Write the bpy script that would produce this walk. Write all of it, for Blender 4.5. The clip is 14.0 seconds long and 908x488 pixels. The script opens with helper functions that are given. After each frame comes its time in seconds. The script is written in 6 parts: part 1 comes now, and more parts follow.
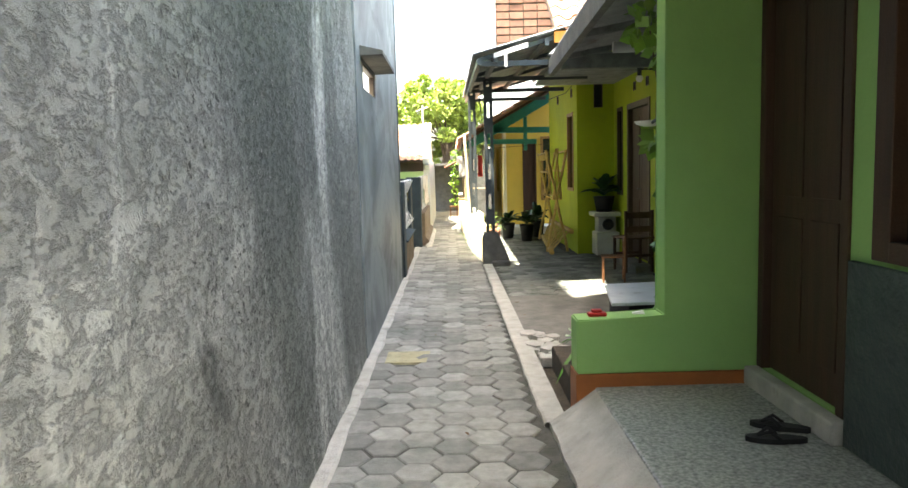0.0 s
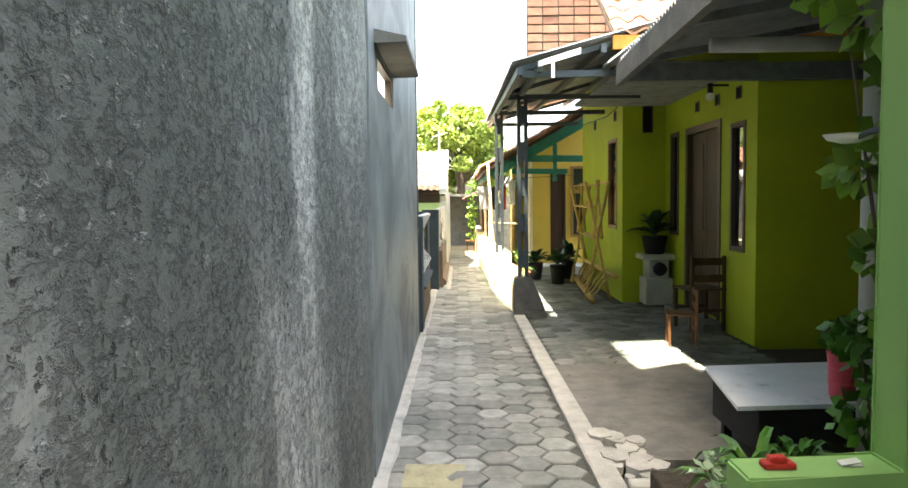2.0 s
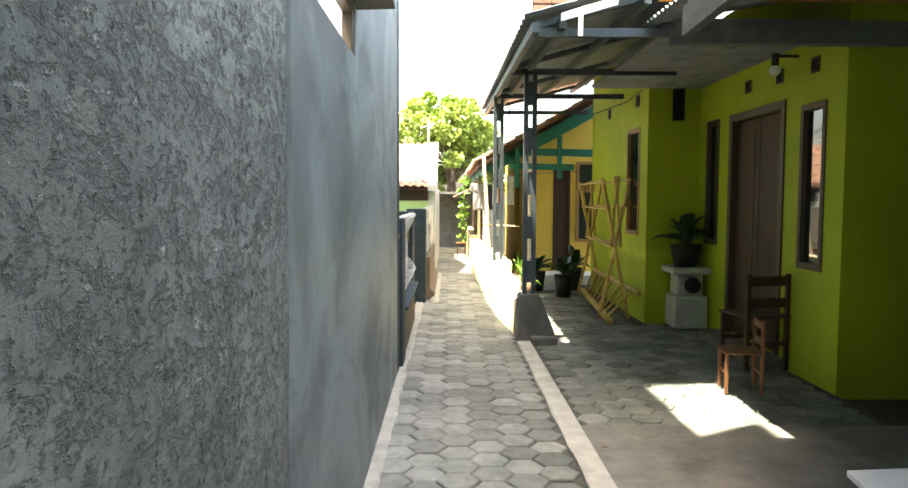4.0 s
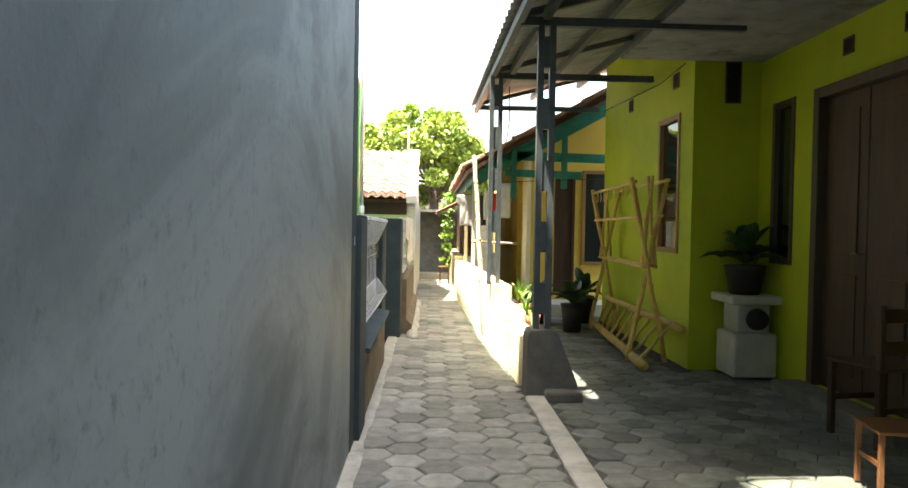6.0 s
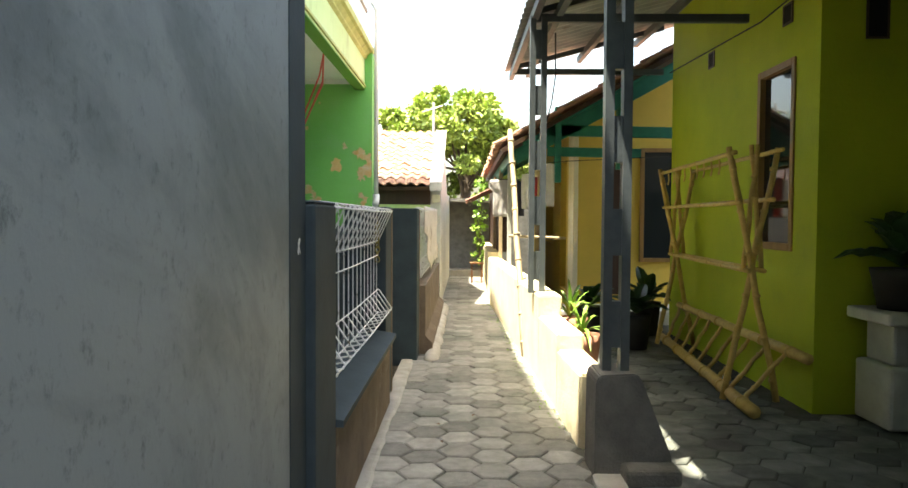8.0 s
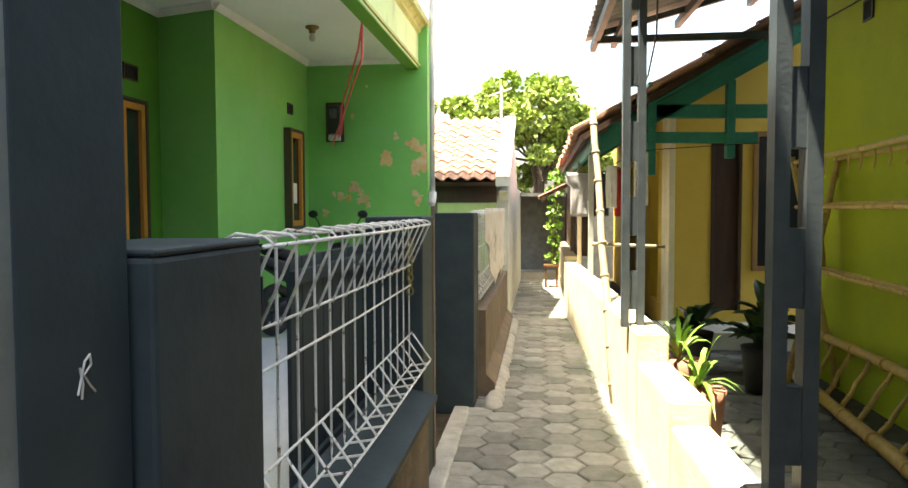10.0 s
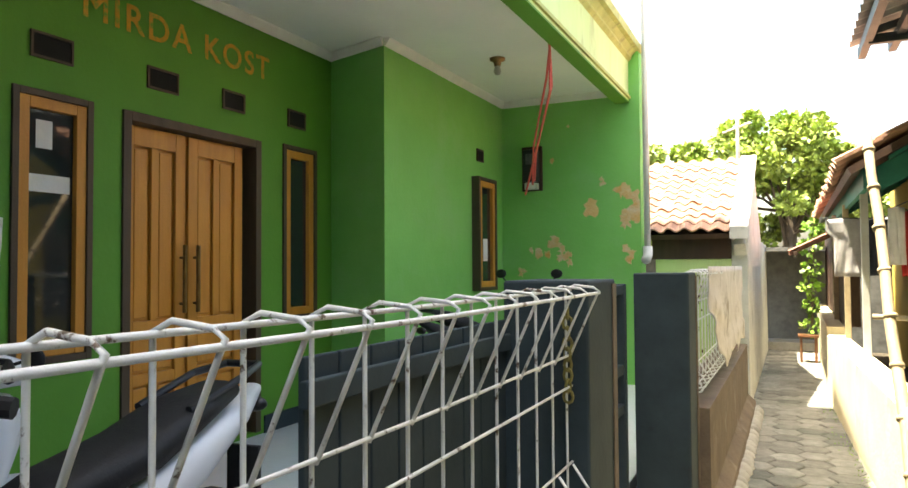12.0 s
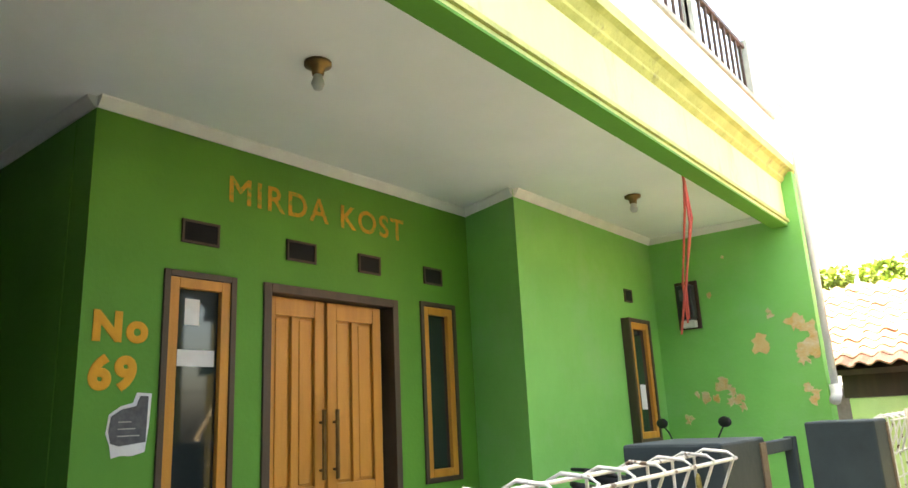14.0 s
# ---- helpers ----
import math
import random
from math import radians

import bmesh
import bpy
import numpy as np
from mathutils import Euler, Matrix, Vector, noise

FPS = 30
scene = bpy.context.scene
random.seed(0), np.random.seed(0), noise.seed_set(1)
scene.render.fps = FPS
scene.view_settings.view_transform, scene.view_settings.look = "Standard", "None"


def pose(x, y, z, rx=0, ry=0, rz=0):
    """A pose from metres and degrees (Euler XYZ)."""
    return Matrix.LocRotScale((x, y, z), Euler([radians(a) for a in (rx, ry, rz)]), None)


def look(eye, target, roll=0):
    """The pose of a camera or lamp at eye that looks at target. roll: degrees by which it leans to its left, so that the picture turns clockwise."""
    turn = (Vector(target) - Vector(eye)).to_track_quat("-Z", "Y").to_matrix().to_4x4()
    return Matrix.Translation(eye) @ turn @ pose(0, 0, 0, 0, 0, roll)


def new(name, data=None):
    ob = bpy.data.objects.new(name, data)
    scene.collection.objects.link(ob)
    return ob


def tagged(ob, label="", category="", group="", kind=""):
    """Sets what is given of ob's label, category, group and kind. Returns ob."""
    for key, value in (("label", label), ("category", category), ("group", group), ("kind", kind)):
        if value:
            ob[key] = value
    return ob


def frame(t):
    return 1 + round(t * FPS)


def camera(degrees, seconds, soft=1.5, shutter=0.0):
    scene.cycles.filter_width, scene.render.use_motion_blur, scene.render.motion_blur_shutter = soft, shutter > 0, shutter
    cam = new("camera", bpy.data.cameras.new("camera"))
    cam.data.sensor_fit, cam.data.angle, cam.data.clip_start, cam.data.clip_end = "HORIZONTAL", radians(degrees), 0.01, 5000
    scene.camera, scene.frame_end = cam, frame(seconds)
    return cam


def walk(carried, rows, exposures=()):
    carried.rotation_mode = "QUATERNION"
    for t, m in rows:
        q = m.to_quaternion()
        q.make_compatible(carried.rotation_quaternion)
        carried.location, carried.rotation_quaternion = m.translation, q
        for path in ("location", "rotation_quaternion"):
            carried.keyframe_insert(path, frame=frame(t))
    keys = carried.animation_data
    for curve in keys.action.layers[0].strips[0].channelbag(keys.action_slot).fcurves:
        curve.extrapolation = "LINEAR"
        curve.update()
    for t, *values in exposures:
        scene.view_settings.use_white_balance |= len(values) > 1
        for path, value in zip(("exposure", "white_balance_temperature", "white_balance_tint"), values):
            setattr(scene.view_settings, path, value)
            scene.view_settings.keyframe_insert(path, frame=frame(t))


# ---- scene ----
cam = camera(65.0, 14.0)
PATH = [
    (0, (0.141, 0.078, 1.384), (0.143, 2.067, 1.177), -1.6),
    (0.5, (0.082, 0.457, 1.41), (0.081, 2.449, 1.229), -1.4),
    (1, (0.042, 0.812, 1.422), (0.025, 2.806, 1.269), -1.2),
    (1.5, (-0.002, 1.25, 1.422), (-0.031, 3.246, 1.298), -1.0),
    (2, (-0.071, 1.698, 1.419), (-0.09, 3.694, 1.296), -0.7),
    (2.5, (-0.111, 2.088, 1.434), (-0.126, 4.083, 1.288), -0.3),
    (3, (-0.135, 2.436, 1.443), (-0.14, 4.431, 1.291), -0.5),
    (3.5, (-0.127, 2.899, 1.436), (-0.121, 4.893, 1.289), -0.2),
    (4, (-0.101, 3.365, 1.415), (-0.088, 5.361, 1.287), 0.2),
    (6.5, (-0.12, 5.822, 1.163), (-0.048, 7.821, 1.122), 1.1),
    (7, (-0.136, 6.239, 1.195), (-0.067, 8.236, 1.128), 1.3),
    (7.5, (-0.042, 6.663, 1.178), (-0.021, 8.662, 1.109), 0.9),
    (10, (0.0, 8.39, 1.292), (-0.24, 10.372, 1.195), -0.2),
    (10.5, (-0.041, 8.742, 1.276), (-0.38, 10.711, 1.184), -0.1),
    (11, (-0.02, 9.05, 1.271), (-0.515, 10.987, 1.214), -0.4),
    (11.5, (0.004, 9.283, 1.267), (-0.679, 11.163, 1.268), -0.8),
    (12, (0.013, 9.511, 1.299), (-0.844, 11.316, 1.367), -0.4),
    (12.5, (0.055, 9.613, 1.318), (-0.947, 11.337, 1.471), -0.4),
    (13, (0.101, 9.695, 1.324), (-1.016, 11.335, 1.575), -1.0),
    (13.5, (0.117, 9.749, 1.327), (-1.068, 11.32, 1.69), -2.1),
    (14, (0.118, 9.737, 1.344), (-1.093, 11.254, 1.825), -2.8),
]
walk(cam, [(t, look(eye, target, roll)) for t, eye, target, roll in PATH], exposures=[(0, 3.15, 7000, 7), (0.6, 3.02, 7000, 6), (1.6, 3.15, 7100, 6), (4.0, 3.1, 7200, 6), (5.6, 2.78, 7200, 6), (7.0, 2.58, 7200, 6), (9.0, 2.38, 7200, 6), (11.0, 2.38, 7200, 6), (12.0, 2.52, 7300, 6), (13.0, 2.9, 7600, 7), (14, 3.3, 7700, 7)])

SUN_DIR = Vector((-0.25, -0.15, 1.0)).normalized()

# ---------------- world and sun ----------------
world = bpy.data.worlds.new("world")
scene.world = world
world.use_nodes = True
wn = world.node_tree
wn.nodes.clear()
sky = wn.nodes.new("ShaderNodeTexSky")
sky.sky_type = "NISHITA"
sky.sun_disc = False
sky.sun_elevation = math.asin(SUN_DIR.z)
sky.sun_rotation = math.atan2(SUN_DIR.x, SUN_DIR.y)
sky.air_density, sky.dust_density, sky.ozone_density = 1.2, 5.0, 1.0
bg = wn.nodes.new("ShaderNodeBackground")
bg.inputs["Strength"].default_value = 0.15
wo = wn.nodes.new("ShaderNodeOutputWorld")
wn.links.new(sky.outputs[0], bg.inputs[0])
wn.links.new(bg.outputs[0], wo.inputs[0])
sun = new("sun", bpy.data.lights.new("sun", "SUN"))
sun.data.energy, sun.data.angle, sun.data.color = 5.0, radians(0.6), (1.0, 0.95, 0.86)
sun.matrix_world = look(SUN_DIR * 30, (0, 0, 0))


# ---------------- materials ----------------
def mat(name, c1, c2=None, rough=0.8, scale=6.0, bump=0.15, fine=60.0, metal=0.0, stain=None, stain_scale=1.2,
        stain_at=(0.5, 0.62), island=0.0, per_object=0.0, stretch=(1, 1, 1), spec=0.4):
    """Two colours mixed by noise at two scales, stains with a shape of their own, fine relief."""
    m = bpy.data.materials.new(name)
    m.use_nodes = True
    t = m.node_tree
    n, L = t.nodes, t.links
    p = n["Principled BSDF"]
    p.inputs["Roughness"].default_value = rough
    p.inputs["Metallic"].default_value = metal
    p.inputs["Specular IOR Level"].default_value = spec
    c2 = c2 or tuple(v * 0.75 for v in c1)
    co = n.new("ShaderNodeNewGeometry")
    mp = n.new("ShaderNodeMapping")
    mp.inputs["Scale"].default_value = stretch
    L.new(co.outputs["Position"], mp.inputs[0])
    na = n.new("ShaderNodeTexNoise")
    na.inputs["Scale"].default_value, na.inputs["Detail"].default_value, na.inputs["Roughness"].default_value = scale, 6, 0.62
    L.new(mp.outputs[0], na.inputs["Vector"])
    ra = n.new("ShaderNodeMapRange")
    ra.inputs["From Min"].default_value, ra.inputs["From Max"].default_value = 0.33, 0.67
    L.new(na.outputs[0], ra.inputs[0])
    mx = n.new("ShaderNodeMix")
    mx.data_type = "RGBA"
    mx.inputs["A"].default_value, mx.inputs["B"].default_value = (*c1, 1), (*c2, 1)
    L.new(ra.outputs[0], mx.inputs["Factor"])
    col = mx.outputs["Result"]
    nf = n.new("ShaderNodeTexNoise")
    nf.inputs["Scale"].default_value, nf.inputs["Detail"].default_value = fine, 4
    L.new(co.outputs["Position"], nf.inputs["Vector"])
    if stain:
        ns = n.new("ShaderNodeTexNoise")
        ns.inputs["Scale"].default_value, ns.inputs["Detail"].default_value, ns.inputs["Roughness"].default_value = stain_scale, 7, 0.68
        L.new(mp.outputs[0], ns.inputs["Vector"])
        rs = n.new("ShaderNodeMapRange")
        rs.inputs["From Min"].default_value, rs.inputs["From Max"].default_value = stain_at
        L.new(ns.outputs[0], rs.inputs[0])
        m2 = n.new("ShaderNodeMix")
        m2.data_type = "RGBA"
        m2.inputs["B"].default_value = (*stain, 1)
        L.new(col, m2.inputs["A"])
        L.new(rs.outputs[0], m2.inputs["Factor"])
        col = m2.outputs["Result"]
    for amount, node, out in ((island, "ShaderNodeNewGeometry", "Random Per Island"), (per_object, "ShaderNodeObjectInfo", "Random")):
        if amount:
            r = n.new(node)
            rr = n.new("ShaderNodeMapRange")
            rr.inputs["To Min"].default_value, rr.inputs["To Max"].default_value = 1 - amount, 1 + amount
            L.new(r.outputs[out], rr.inputs[0])
            hs = n.new("ShaderNodeHueSaturation")
            L.new(rr.outputs[0], hs.inputs["Value"])
            L.new(col, hs.inputs["Color"])
            col = hs.outputs[0]
    L.new(col, p.inputs["Base Color"])
    if bump:
        ad = n.new("ShaderNodeMath")
        ad.operation = "ADD"
        L.new(na.outputs[0], ad.inputs[0])
        L.new(nf.outputs[0], ad.inputs[1])
        b = n.new("ShaderNodeBump")
        b.inputs["Strength"].default_value, b.inputs["Distance"].default_value = bump, 0.02
        L.new(ad.outputs[0], b.inputs["Height"])
        L.new(b.outputs[0], p.inputs["Normal"])
    return m


M = {}


def plaster(name, light, mid, dark, pits, bump, streak=0.22, rough=0.93):
    """Old plaster: broad damp blotches, streaks that run down, grain and pits."""
    m = bpy.data.materials.new(name)
    m.use_nodes = True
    t = m.node_tree
    n, L = t.nodes, t.links
    p = n["Principled BSDF"]
    p.inputs["Roughness"].default_value = rough
    p.inputs["Specular IOR Level"].default_value = 0.25 if rough > 0.8 else 0.5
    co = n.new("ShaderNodeNewGeometry")

    def tex(scale, stretch, lo, hi, detail=6, rough=0.6, warp=0.0):
        mp = n.new("ShaderNodeMapping")
        mp.inputs["Scale"].default_value = stretch
        L.new(co.outputs["Position"], mp.inputs[0])
        q = n.new("ShaderNodeTexNoise")
        q.inputs["Scale"].default_value, q.inputs["Detail"].default_value = scale, detail
        q.inputs["Roughness"].default_value, q.inputs["Distortion"].default_value = rough, warp
        L.new(mp.outputs[0], q.inputs["Vector"])
        r = n.new("ShaderNodeMapRange")
        r.interpolation_type = "SMOOTHSTEP"
        r.inputs["From Min"].default_value, r.inputs["From Max"].default_value = lo, hi
        L.new(q.outputs[0], r.inputs[0])
        return r.outputs[0], q.outputs[0]

    def blend(a, b, f):
        x = n.new("ShaderNodeMix")
        x.data_type = "RGBA"
        for s, v in (("A", a), ("B", b)):
            if isinstance(v, tuple):
                x.inputs[s].default_value = (*v, 1)
            else:
                L.new(v, x.inputs[s])
        L.new(f, x.inputs["Factor"])
        return x.outputs["Result"]
    blot, _ = tex(1.15, (1, 0.6, 0.62), 0.40, 0.60, 8, 0.66, 1.3)
    col = blend(light, mid, blot)
    run, _ = tex(1.5, (1, 0.6, streak * 1.3), 0.50, 0.70, 7, 0.62, 0.9)
    col = blend(col, dark, run)
    pale, _ = tex(1.9, (1, 0.6, streak * 0.8), 0.57, 0.66, 6, 0.6, 0.8)
    col = blend(col, light, pale)
    grain, gh = tex(34, (1, 1, 0.8), 0.52, 0.80, 6, 0.7)
    col = blend(col, dark, grain)
    col2 = col
    pr, _ = tex(30, (1, 1, 0.6), 0.60, 0.70, 4, 0.62, 0.4)
    where, _ = tex(2.6, (1, 1, 0.7), 0.46, 0.60, 8, 0.7, 0.6)
    mu = n.new("ShaderNodeMath")
    mu.operation = "MULTIPLY"
    L.new(pr, mu.inputs[0])
    L.new(where, mu.inputs[1])
    mk = n.new("ShaderNodeMath")
    mk.operation = "MULTIPLY"
    mk.inputs[1].default_value = pits
    L.new(mu.outputs[0], mk.inputs[0])
    col = blend(col, tuple(c * 0.45 for c in dark), mk.outputs[0])
    L.new(col, p.inputs["Base Color"])
    hs = n.new("ShaderNodeMath")
    hs.operation = "SUBTRACT"
    L.new(gh, hs.inputs[0])
    L.new(mk.outputs[0], hs.inputs[1])
    b = n.new("ShaderNodeBump")
    b.inputs["Strength"].default_value, b.inputs["Distance"].default_value = bump, 0.012
    L.new(hs.outputs[0], b.inputs["Height"])
    L.new(b.outputs[0], p.inputs["Normal"])
    return m


def rough_render(name, light, mid, dark):
    """Weathered cement render: damp blotches, run marks, coarse grain and clusters of chipped pits."""
    m = bpy.data.materials.new(name)
    m.use_nodes = True
    t = m.node_tree
    n, L = t.nodes, t.links
    p = n["Principled BSDF"]
    p.inputs["Roughness"].default_value = 0.95
    p.inputs["Specular IOR Level"].default_value = 0.2
    co = n.new("ShaderNodeNewGeometry")

    def tex(scale, stretch, lo, hi, detail=6, rough=0.6, warp=0.0, shift=0.0):
        mp = n.new("ShaderNodeMapping")
        mp.inputs["Scale"].default_value = stretch
        mp.inputs["Location"].default_value = (shift, shift, shift)
        L.new(co.outputs["Position"], mp.inputs[0])
        q = n.new("ShaderNodeTexNoise")
        q.inputs["Scale"].default_value, q.inputs["Detail"].default_value = scale, detail
        q.inputs["Roughness"].default_value, q.inputs["Distortion"].default_value = rough, warp
        L.new(mp.outputs[0], q.inputs["Vector"])
        r = n.new("ShaderNodeMapRange")
        r.interpolation_type = "SMOOTHSTEP"
        r.inputs["From Min"].default_value, r.inputs["From Max"].default_value = lo, hi
        L.new(q.outputs[0], r.inputs[0])
        return r.outputs[0]

    def calc(op, a, b):
        x = n.new("ShaderNodeMath")
        x.operation = op
        for i, v in enumerate((a, b)):
            if isinstance(v, float):
                x.inputs[i].default_value = v
            else:
                L.new(v, x.inputs[i])
        return x.outputs[0]

    def blend(a, b, f):
        x = n.new("ShaderNodeMix")
        x.data_type = "RGBA"
        for s, v in (("A", a), ("B", b)):
            if isinstance(v, tuple):
                x.inputs[s].default_value = (*v, 1)
            else:
                L.new(v, x.inputs[s])
        L.new(f, x.inputs["Factor"])
        return x.outputs["Result"]
    col = blend(light, mid, tex(0.8, (1, 0.8, 0.5), 0.43, 0.55, 8, 0.62, 1.0))
    col = blend(col, dark, calc("MULTIPLY", tex(0.95, (1, 1.0, 0.33), 0.50, 0.61, 8, 0.64, 0.9, 3.0), 0.88))
    col = blend(col, light, calc("MULTIPLY", tex(1.4, (1, 1.0, 0.13), 0.54, 0.62, 7, 0.62, 0.5, 8.0), 0.85))
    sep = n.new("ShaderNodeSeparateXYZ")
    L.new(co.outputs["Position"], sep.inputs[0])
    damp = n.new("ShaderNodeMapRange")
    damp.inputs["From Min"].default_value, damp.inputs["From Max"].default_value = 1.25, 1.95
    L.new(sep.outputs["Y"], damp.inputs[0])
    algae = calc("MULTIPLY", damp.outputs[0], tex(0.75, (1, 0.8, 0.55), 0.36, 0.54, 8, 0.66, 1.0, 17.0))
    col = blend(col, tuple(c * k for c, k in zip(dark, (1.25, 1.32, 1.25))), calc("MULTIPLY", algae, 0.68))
    wander = tex(1.6, (1, 1, 0.35), 0.25, 0.75, 6, 0.6, 0.5, 21.0)

    def ramp(out, lo, hi, shift):
        r = n.new("ShaderNodeMapRange")
        r.interpolation_type = "SMOOTHSTEP"
        r.inputs["From Min"].default_value, r.inputs["From Max"].default_value = lo, hi
        L.new(calc("ADD", out, calc("MULTIPLY", wander, shift)), r.inputs[0])
        return r.outputs[0]
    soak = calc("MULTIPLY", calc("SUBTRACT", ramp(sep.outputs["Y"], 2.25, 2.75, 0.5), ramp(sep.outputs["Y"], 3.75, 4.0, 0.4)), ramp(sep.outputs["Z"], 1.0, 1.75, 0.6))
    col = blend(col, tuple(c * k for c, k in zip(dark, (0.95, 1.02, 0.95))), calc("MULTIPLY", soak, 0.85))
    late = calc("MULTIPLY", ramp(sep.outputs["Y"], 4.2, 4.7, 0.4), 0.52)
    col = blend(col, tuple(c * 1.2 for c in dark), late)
    mottle = tex(7.0, (1, 0.55, 0.8), 0.38, 0.62, 9, 0.78, 0.4)
    col = blend(col, dark, calc("MULTIPLY", mottle, 0.14))
    rough_at = tex(1.7, (1, 0.6, 0.6), 0.40, 0.58, 8, 0.7, 0.8, 5.0)
    grain = tex(27, (1, 0.55, 0.9), 0.48, 0.58, 7, 0.72, 0.3)
    col = blend(col, dark, calc("MULTIPLY", grain, calc("ADD", calc("MULTIPLY", rough_at, 0.27), 0.09)))
    speck = tex(46, (1, 0.5, 1), 0.58, 0.66, 5, 0.7, 0.2, 2.0)
    col = blend(col, tuple(min(1.0, c * 1.25) for c in light), calc("MULTIPLY", speck, calc("MULTIPLY", rough_at, 0.30)))
    pit = calc("MULTIPLY", tex(52, (1, 0.75, 0.8), 0.60, 0.65, 4, 0.6, 0.3, 11.0), calc("ADD", calc("MULTIPLY", damp.outputs[0], 0.5), calc("MULTIPLY", tex(2.1, (1, 0.7, 0.6), 0.48, 0.60, 9, 0.75, 0.5, 13.0), 0.35)))
    col = blend(col, tuple(c * 0.3 for c in dark), calc("MULTIPLY", pit, 0.9))
    L.new(col, p.inputs["Base Color"])
    h = calc("SUBTRACT", calc("ADD", calc("MULTIPLY", grain, -0.5), calc("MULTIPLY", speck, 0.4)), calc("ADD", pit, calc("MULTIPLY", mottle, 0.3)))
    b = n.new("ShaderNodeBump")
    b.inputs["Strength"].default_value, b.inputs["Distance"].default_value = 1.0, 0.012
    L.new(h, b.inputs["Height"])
    L.new(b.outputs[0], p.inputs["Normal"])
    return m


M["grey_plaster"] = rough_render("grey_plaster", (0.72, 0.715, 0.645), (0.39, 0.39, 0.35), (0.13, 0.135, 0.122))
M["blue_plaster"] = plaster("blue_plaster", (0.245, 0.275, 0.272), (0.145, 0.168, 0.168), (0.095, 0.112, 0.112), 0.3, 0.10, 0.75, 0.55)
M["black_paint"] = mat("black_paint", (0.042, 0.060, 0.067), (0.029, 0.043, 0.050), 0.7, 5, 0.06, 40, spec=0.2, stain=(0.03, 0.034, 0.036),
                       stain_scale=5, stain_at=(0.62, 0.75))
M["paver"] = mat("paver", (0.285, 0.28, 0.25), (0.185, 0.185, 0.163), 0.9, 12, 0.5, 130, stain=(0.11, 0.125, 0.11), stain_scale=1.1,
                 stain_at=(0.5, 0.75), per_object=0.32)
M["paver_far"] = mat("paver_far", (0.285, 0.28, 0.25), (0.185, 0.185, 0.163), 0.9, 12, 0.5, 130, stain=(0.10, 0.12, 0.10), stain_scale=1.1,
                     stain_at=(0.5, 0.75), island=0.32)
# Damp paver, darkened further so its colour carries the canopy shade.
M["paver_damp_shaded"] = mat("paver_damp_shaded", (0.205, 0.21, 0.185), (0.13, 0.14, 0.12), 0.75, 12, 0.5, 130, stain=(0.06, 0.07, 0.055), stain_scale=1.6,
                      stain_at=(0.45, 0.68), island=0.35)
M["joint_soil"] = mat("joint_soil", (0.10, 0.095, 0.08), (0.05, 0.055, 0.04), 1.0, 9, 0.5, 90)
M["cement"] = mat("cement", (0.46, 0.44, 0.39), (0.33, 0.32, 0.28), 0.92, 7, 0.4, 90, stain=(0.2, 0.2, 0.17), stain_at=(0.56, 0.72), stain_scale=3)
M["cement_dark"] = mat("cement_dark", (0.20, 0.19, 0.165), (0.125, 0.12, 0.105), 0.92, 5, 0.4, 80, stain=(0.09, 0.09, 0.08), stain_at=(0.5, 0.7), stain_scale=2)
M["green_light"] = mat("green_light", (0.29, 0.50, 0.155), (0.25, 0.45, 0.135), 0.7, 2.5, 0.08, 40, stain=(0.17, 0.37, 0.13), stain_at=(0.62, 0.85))
# House green, darkened to carry the dimmer light on the recessed front.
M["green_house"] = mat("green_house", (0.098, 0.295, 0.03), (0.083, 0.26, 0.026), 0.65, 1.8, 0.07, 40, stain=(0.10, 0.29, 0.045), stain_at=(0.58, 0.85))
M["lime"] = mat("lime", (0.42, 0.50, 0.02), (0.35, 0.43, 0.016), 0.75, 2.0, 0.12, 40, stain=(0.28, 0.36, 0.03), stain_at=(0.6, 0.85), stain_scale=2)
M["yellow"] = mat("yellow", (0.66, 0.46, 0.08), (0.58, 0.40, 0.07), 0.75, 2.0, 0.1, 40)
M["cream"] = mat("cream", (0.76, 0.69, 0.48), (0.66, 0.58, 0.38), 0.85, 4.0, 0.2, 50, stain=(0.50, 0.43, 0.27), stain_at=(0.56, 0.75), stain_scale=3)
M["teal"] = mat("teal", (0.03, 0.22, 0.16), (0.02, 0.16, 0.12), 0.6, 8, 0.1, 60)
M["white_paint"] = mat("white_paint", (0.78, 0.78, 0.74), (0.70, 0.70, 0.66), 0.6, 6, 0.08, 60)
M["ceiling_white"] = mat("ceiling_white", (0.80, 0.81, 0.78), (0.74, 0.76, 0.73), 0.7, 1.5, 0.04, 40)
M["white_tile"] = mat("white_tile", (0.66, 0.67, 0.68), (0.58, 0.60, 0.62), 0.18, 3, 0.02, 40)
M["brown_wood"] = mat("brown_wood", (0.065, 0.032, 0.017), (0.04, 0.019, 0.01), 0.6, 14, 0.15, 90, stretch=(1, 1, 0.12))
M["honey_wood"] = mat("honey_wood", (0.60, 0.275, 0.042), (0.49, 0.205, 0.03), 0.42, 16, 0.08, 90, stretch=(1, 1, 0.1))
M["dark_frame"] = mat("dark_frame", (0.075, 0.052, 0.032), (0.05, 0.034, 0.02), 0.5, 12, 0.1, 90, stretch=(1, 1, 0.12))
